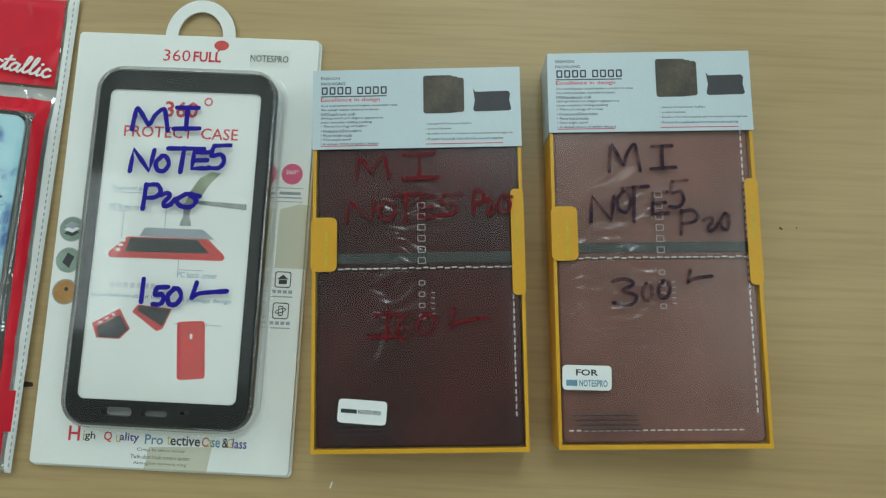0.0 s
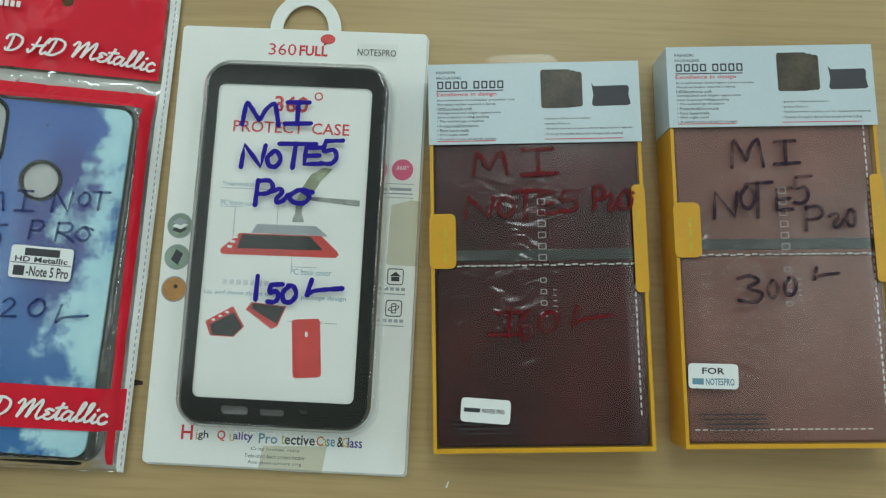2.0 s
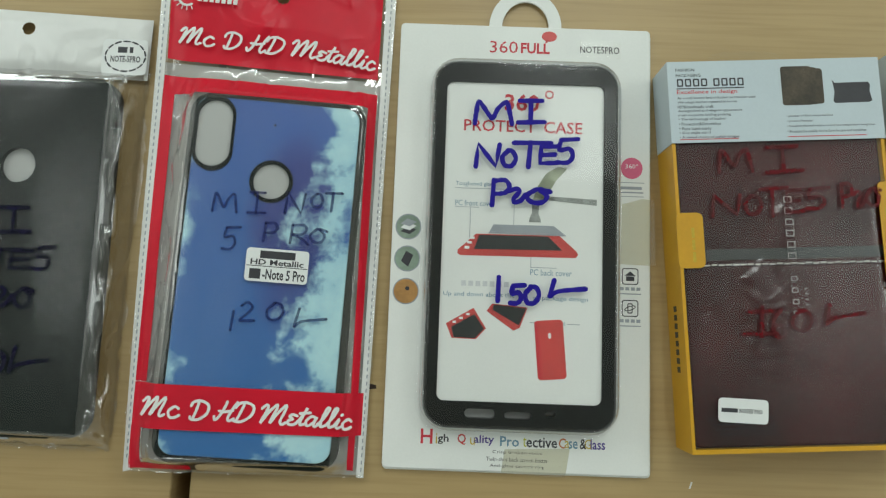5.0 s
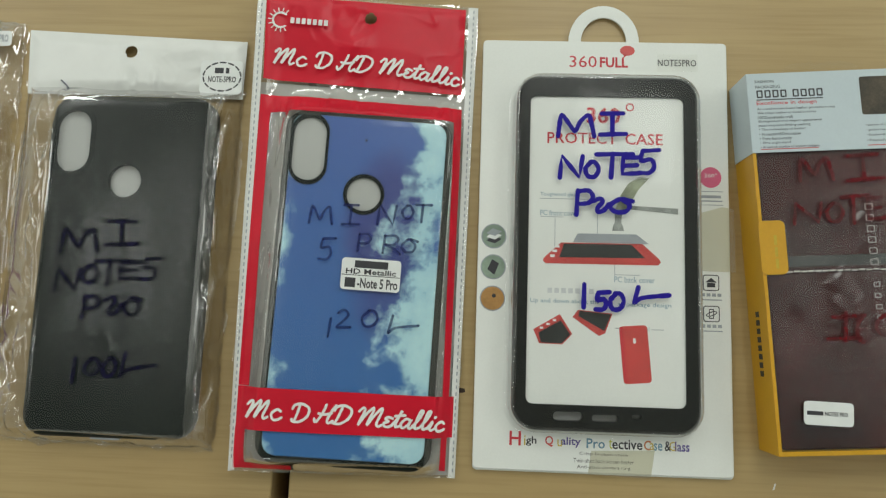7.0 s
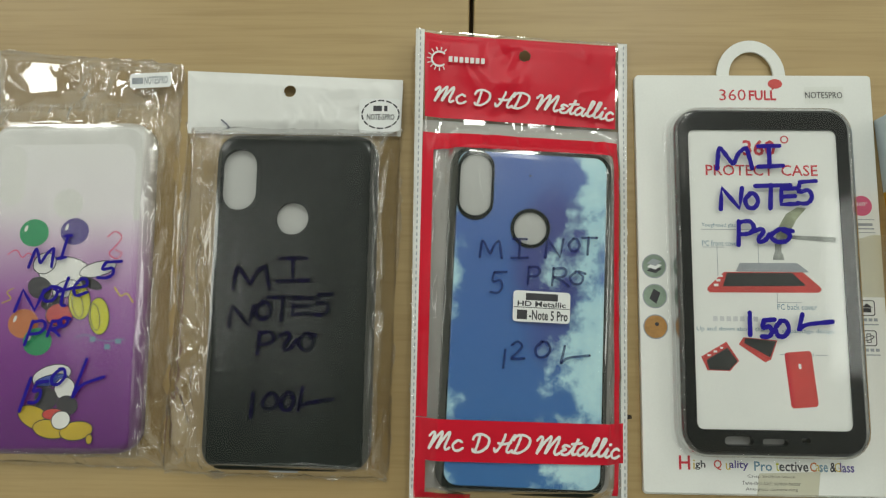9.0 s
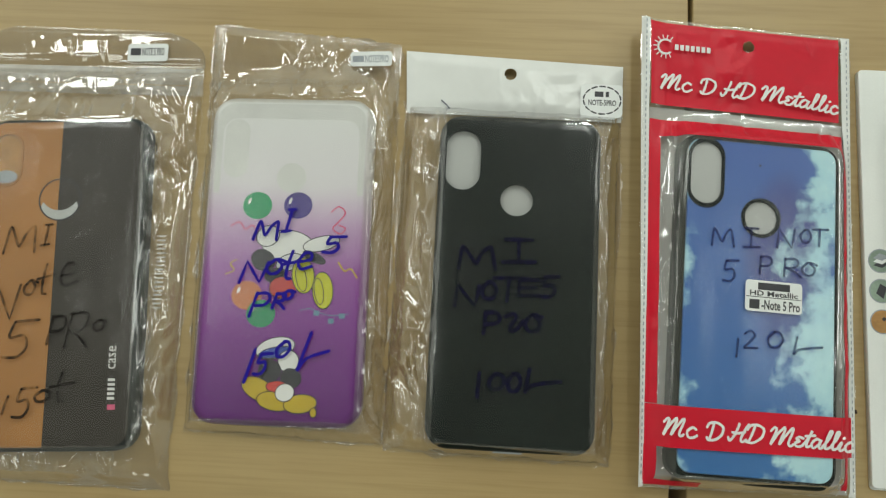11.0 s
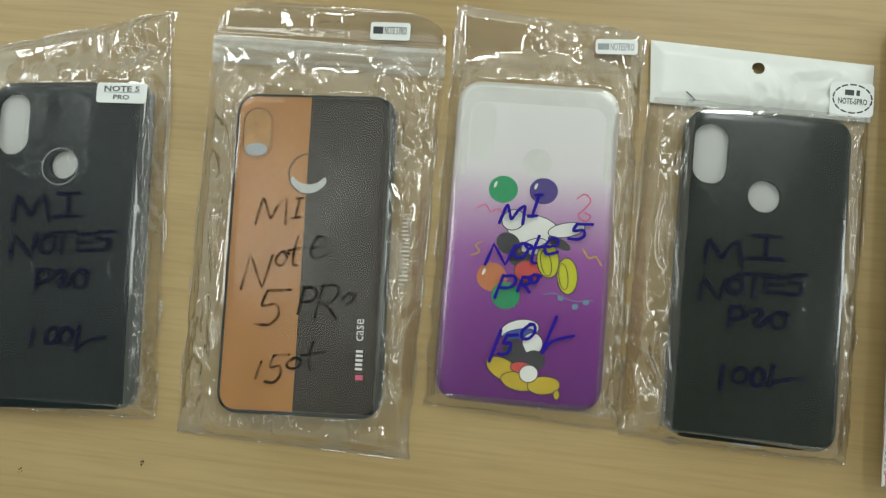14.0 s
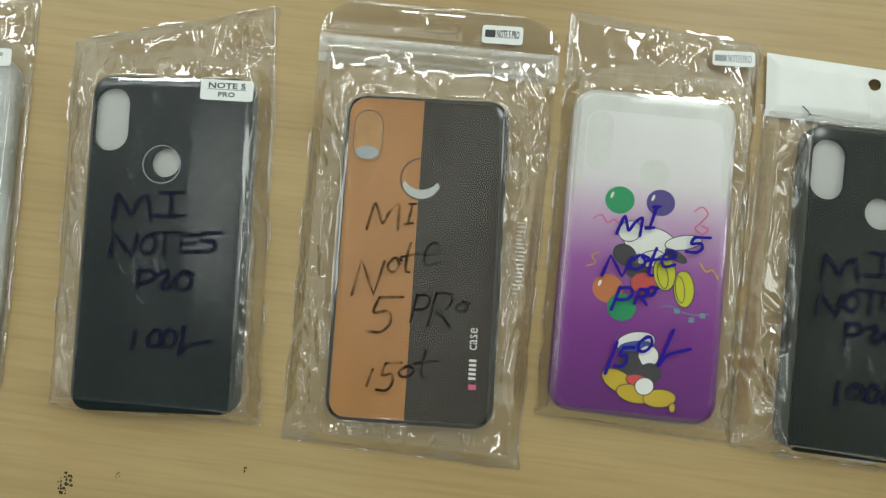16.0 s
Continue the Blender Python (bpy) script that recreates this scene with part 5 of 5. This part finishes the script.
stroke(bm, curved([(21.5, 22), (25, 24.5), (28, 21.5), (25, 17), (22.5, 14), (26, 11.5), (28.5, 14), (25.5, 15.5)]), 0.7, Z + 0.06)
stroke(bm, curved([(-26, 14), (-22, 16), (-19, 12.5), (-16, 14.5), (-13, 12)]), 0.6, Z + 0.06)
part("printed_ribbon", bm, PINK, case, "thin pink printed ribbon")
bm = bmesh.new()
stroke(bm, curved([(9, -25), (14, -24), (19, -26), (25, -27), (32, -26)]), 0.4, Z + 0.06)
for u, v in ((17, -26), (24, -29.5), (29, -27)):
    box(u - 1.3, u + 1.3, v - 1.2, v + 1.2, Z + 0.06, Z + 0.1, bm)
part("printed_garland", bm, PRINT_TEAL, case, "thin teal printed garland")
bm = bmesh.new()
stroke(bm, curved([(26, -2), (29, -6), (32, -5), (35, -9)]), 0.8, Z + 0.06)
stroke(bm, curved([(-22, -2), (-25, -4), (-23, -7), (-27, -9)]), 0.6, Z + 0.06)
part("printed_streamer", bm, GOLD, case, "thin gold printed streamer")
sheet = Sheet([(-44.9, 119.6), (50.2, 110.4), (49.5, -86.0), (-44.5, -82.0)], (79, 156.5, 11, 9.5), 31, 1.0, 13, knots=[(45, -55, 6, 34, 1.2), (28, 104, 24, 9, 0.8), (44, 60, 6, 24, 1.0), (-42, 60, 4, 30, 0.8)])
sheet.drape("bag", sheet.corners, 0, BAG, fade_bag, "crumpled clear plastic bag", wave=2.1)
bm = bmesh.new()
for k in range(54):
    px = -45 + 90 * k / 53
    zz = float(sheet.height(np.array([px]), np.array([86.0]))[0]) + 0.15
    box(px - 0.45, px + 0.45, 84.2, 88.0, zz, zz + 0.25, bm)
tagged(part("ribbed_seal", bm, SEAM, fade_bag, "ribbed heat seal"), kind="stuff")
sticker(fade_bag, 36.1, 100.2, 20.6, 7.6, zmax(sheet, 26, 46, 96, 104) + 0.2, 2, [("", -6.4, 0, 5.6, 3.2, PRINT_GREY), ("NOTE5PRO", 2.8, 0, 11.6, 4.0, PRINT_GREY)], "white paper model sticker")
handwriting("M -8 12 11 9;I 2 17 4 11|N -13 -8 11 10;o -3 -5 8 7;t 4 -4 8 13;e 11 -2 7 8;5 24 6 9 8|P -9 -23 8 11;R 0 -21 6 7;o 4 -18 5 4|1 -12 -51 3 15;5 -6 -50 6 10;0 3 -43 6 7;/ 18 -44 12 18",
            11.1, BLUE_INK, fade_bag, 1.5, 0.25)

# tan and brown leather case in a zip bag
zip_bag = package(-0.4338, -0.0214, 3.50, "tan and dark brown leather phone case in a zip bag")
case = part("phone_case", pillow(80.5, 159, 10, 0.6, 8.8, 3.0), CHARCOAL, zip_bag, "black rubber phone case bumper")
cam_hole, eye_hole = rrect(13.6, 24.6, 6.8, -28.2, 58.6, 8), ellipse(10.0, 10.0, -0.8, 38.5, 36)


def half(sign):
    """One half of the leather back, cut along the middle line."""
    bm = bmesh.new()
    full = rrect(75.5, 154.5, 8, 0, 0, 6)
    out = [p for p in full if (p[0] > 0) == (sign > 0)]
    seam = [(-1.7, -77.25), (-1.7, 77.25)]
    out = (out[:14 // 2] + [seam[1], seam[0]] + out[7:]) if sign > 0 else (out[:0] + [seam[1]] + out + [seam[0]])
    return prism(out, 8.85, 9.4, bm)


part("tan_panel", half(-1), TAN, case, "tan leather panel")
part("brown_panel", half(1), BROWN, case, "dark brown leather panel")
part("cutout_rim", hoop(rrect(15.8, 26.8, 7.8, -28.2, 58.6, 8), rrect(14.4, 25.4, 7.1, -28.2, 58.6, 8), 9.4, 9.8), TAN, case)
part("cutout_edge", hoop(rrect(14.4, 25.4, 7.1, -28.2, 58.6, 8), cam_hole, 9.4, 9.5), PRINT_DARK, case)
lens = flat("cutout", cam_hole, 9.42, OCHRE, case, "recessed camera cutout", 0.03)
flat("cutout_end", ellipse(5.6, 3.2, -28.2, 50.2, 20), 9.46, PRINT_GREY, lens)
cut = part("cutout_rim", hoop(ellipse(10.4, 10.4, -0.8, 38.5, 36), ellipse(9.8, 9.8, -0.8, 38.5, 36), 9.4, 9.62), PRINT_DARK, case)
moon = [(-0.8 + 9.7 * math.cos(a), 38.5 + 9.7 * math.sin(a)) for a in np.linspace(3.5, 5.92, 20)]
moon += [(-0.8 + 9.3 * math.cos(a), 41.8 + 8.6 * math.sin(a)) for a in np.linspace(5.75, 3.67, 20)]
flat("cutout_glint", moon, 9.45, PAPER, cut, "pale crescent of the inner card")
sheet = Sheet([(-57.6, 112.0), (63.6, 106.5), (53.6, -98.0), (-61.4, -90.8)], (80.5, 159, 10, 9.5), 41, 0.95, 13, knots=[(48, 66, 12, 22, 1.1), (47, -10, 5, 60, 0.9), (-48, 60, 8, 30, 0.9), (-48, -60, 8, 26, 0.7)])
sheet.drape("bag", sheet.corners, 0, BAG, zip_bag, "creased clear zip bag", wave=1.7)
top = Sheet([(-57, 131.6), (64, 126.2), (63.6, 106.5), (-57.6, 112.0)], (10, 10, 2, 1.5), 43, 0.16, 15, (0, 112))
top.drape("bag_top", top.corners, 0.2, BAG, zip_bag, "rounded clear top of the zip bag", arch=0.34)
rim = []
for v in np.linspace(1, 0, 14):
    half_w = (60.6 - 0.2 * (1 - v)) * (1 - 0.34 * (1 - v) ** 3.2)
    rim.append((half_w, v))
left_rim = [(3.2 - hw, 112.0 + 19.6 * (1 - v)) for hw, v in rim]
right_rim = [(3.2 + hw, 106.5 + 19.7 * (1 - v)) for hw, v in rim]
bm = bmesh.new()
stroke(bm, left_rim + right_rim[::-1], 1.0, 1.2)
part("bag_seam", bm, SEAM, zip_bag)
for a, b, up in ((112.0, 107.4, 1.5), (107.2, 103.0, 2.0), (102.8, 97.6, 1.5)):
    q = Sheet([(-57.8, a), (63.6, a - 6.2), (63.6, b - 6.2), (-57.6, b)], (10, 10, 2, 1.0), 44, 0.07, 15, (0, a))
    q.drape("zip_strip", q.corners, up, ZIP, zip_bag, "pale ribbed zip strip")
bm = bmesh.new()
for k in range(18):
    for (px, py) in ((50.5 - 0.05 * k, 20 - 2.0 * k),):
        zz = float(sheet.height(np.array([px - 1.5]), np.array([py]))[0]) + 0.15
        box(px - 3.6, px + 0.6, py - 0.4, py + 0.4, zz, zz + 0.25, bm)
tagged(part("ribbed_seal", bm, ZIP, zip_bag, "ribbed heat seal"), kind="stuff")
part("punched_slot", hoop(ellipse(9.4, 3.4, 4.0, 117.2, 24), ellipse(8.4, 2.5, 4.0, 117.2, 24), 2.0, 2.2), SEAM, zip_bag, "punched hanging slot")
sticker(zip_bag, 34.6, 115.4, 20.6, 9.4, zmax(top, 25, 44, 111, 120) + 0.35, -1, [("", -6.2, 0.4, 5.2, 3.8, PRINT_DARK), ("NOTE 5 PRO", 2.8, 0.4, 11.4, 4.2, PRINT_DARK)], "white paper model sticker")
text("case", 29.0, -36.8, 10.5, 3.6, 9.5, PRINT_WHITE, case, "printed_word", 0, 90)
bars([(29.2, -47 - 2.1 * k, 3.4, 1.2) for k in range(5)], 9.45, PRINT_WHITE, case)
bars([(29.6, -59.4, 3.6, 2.4)], 9.45, PINK, case)
handwriting("M -17 19 15 13;I -5 21 4 10|N -23 -11 12 17;o -11 -4 6 7;t -4 0 8 14;e 7 2 9 11|5 -14 -28 14 18;P 3 -24 8 13;R 13 -24 11 16;o 23 -22 6 5|1 -19 -58 6 8;5 -10 -57 9 14;0 -2 -54 7 5;t 7 -50 11 13",
            11.1, FADED_INK, zip_bag, 1.35, 0.15)

# plain dark case
dark_bag = package(-0.5590, -0.0284, 5.09, "dark charcoal rubber phone case in a crumpled clear bag")
case = part("phone_case", pillow(81.5, 165.5, 9, 0.6, 9.4, 3.2, 0, 0, [rrect(17.6, 32, 8.7, -29.4, 60.2, 8), ellipse(7.3, 7.3, -0.9, 39.0)]), CHARCOAL, dark_bag, "dark charcoal rubber phone case")
part("paper_insert", box(-39.5, 10, 28, 79, 6.0, 6.8), PAPER, case, "pale paper behind the cutouts")
part("cutout_rim", hoop(ellipse(9.6, 9.6, -2.6, 38.0), ellipse(9.2, 9.2, -2.6, 38.0), 9.42, 9.55), PRINT_GREY, case)
part("end_ridge", box(-38, 38, -61.2, -60.6, 9.3, 9.6), CHARCOAL, case)
sheet = Sheet([(-55.8, 103.4), (47.6, 123.2), (51.2, -87.2), (-55.0, -82.2)], (81.5, 165.5, 9, 9.5), 51, 1.15, 13, knots=[(34, 108, 16, 13, 1.5), (47, -10, 5, 70, 1.0), (-48, 50, 7, 40, 1.0), (-48, -60, 6, 30, 0.9)])
sheet.drape("bag", sheet.corners, 0, BAG, dark_bag, "crumpled clear plastic bag", wave=2.1)
sticker(dark_bag, 28.0, 75.6, 26.4, 10.4, 10.6, -2, [("NOTE 5", 0, 2.2, 18.5, 2.9, PRINT_DARK), ("", 0, 0.3, 19.5, 0.3, PRINT_TEAL), ("PRO", 0, -2.2, 8.4, 2.5, PRINT_DARK)], "white paper model sticker")
handwriting("M -15 16 19 13;I 4 18 15 12|N -18 -3 13 12;O -6 -2 8 9;T 3 -1 14 11;E 14 -1 9 9;5 24 0 11 10|P -6 -20 9 11;r 4 -19 8 9;o 13 -19 9 9|1 -10 -48 3 9;0 0 -47 7 8;0 7 -47 7 8;/ 20 -48 15 14",
            11.1, VIOLET_INK, dark_bag, 1.9)

# pale translucent case at the end of the row
c5, s5 = math.cos(radians(5.09)), math.sin(radians(5.09))
end_bag = package(-0.5590 + c5 * -0.122 - s5 * 0.006, -0.0284 + s5 * -0.122 + c5 * 0.006, 5.09, "pale translucent phone case in a clear plastic bag")
part("phone_case", pillow(79, 158, 10, 0.6, 9.0, 3.2, 1.5, 6), FROST, end_bag, "pale frosted phone case")
part("paper_insert", pillow(70, 148, 8, 0.6, 5, 1, 1.5, 6), PAPER, end_bag, "pale grey paper inside the case")
sheet = Sheet([(-50, 122), (46.0, 119), (43.0, -80), (-50, -80)], (79, 158, 10, 9.1), 61, 1.0, 6, (1.5, 6))
sheet.drape("bag", sheet.corners, 0, BAG, end_bag, "crumpled clear plastic bag", wave=1.0)
sticker(end_bag, 27, 84.0, 25, 9.0, 9.9, 0, [("", 0, 1.5, 16, 2.0, PRINT_GREY)], "white paper model sticker")
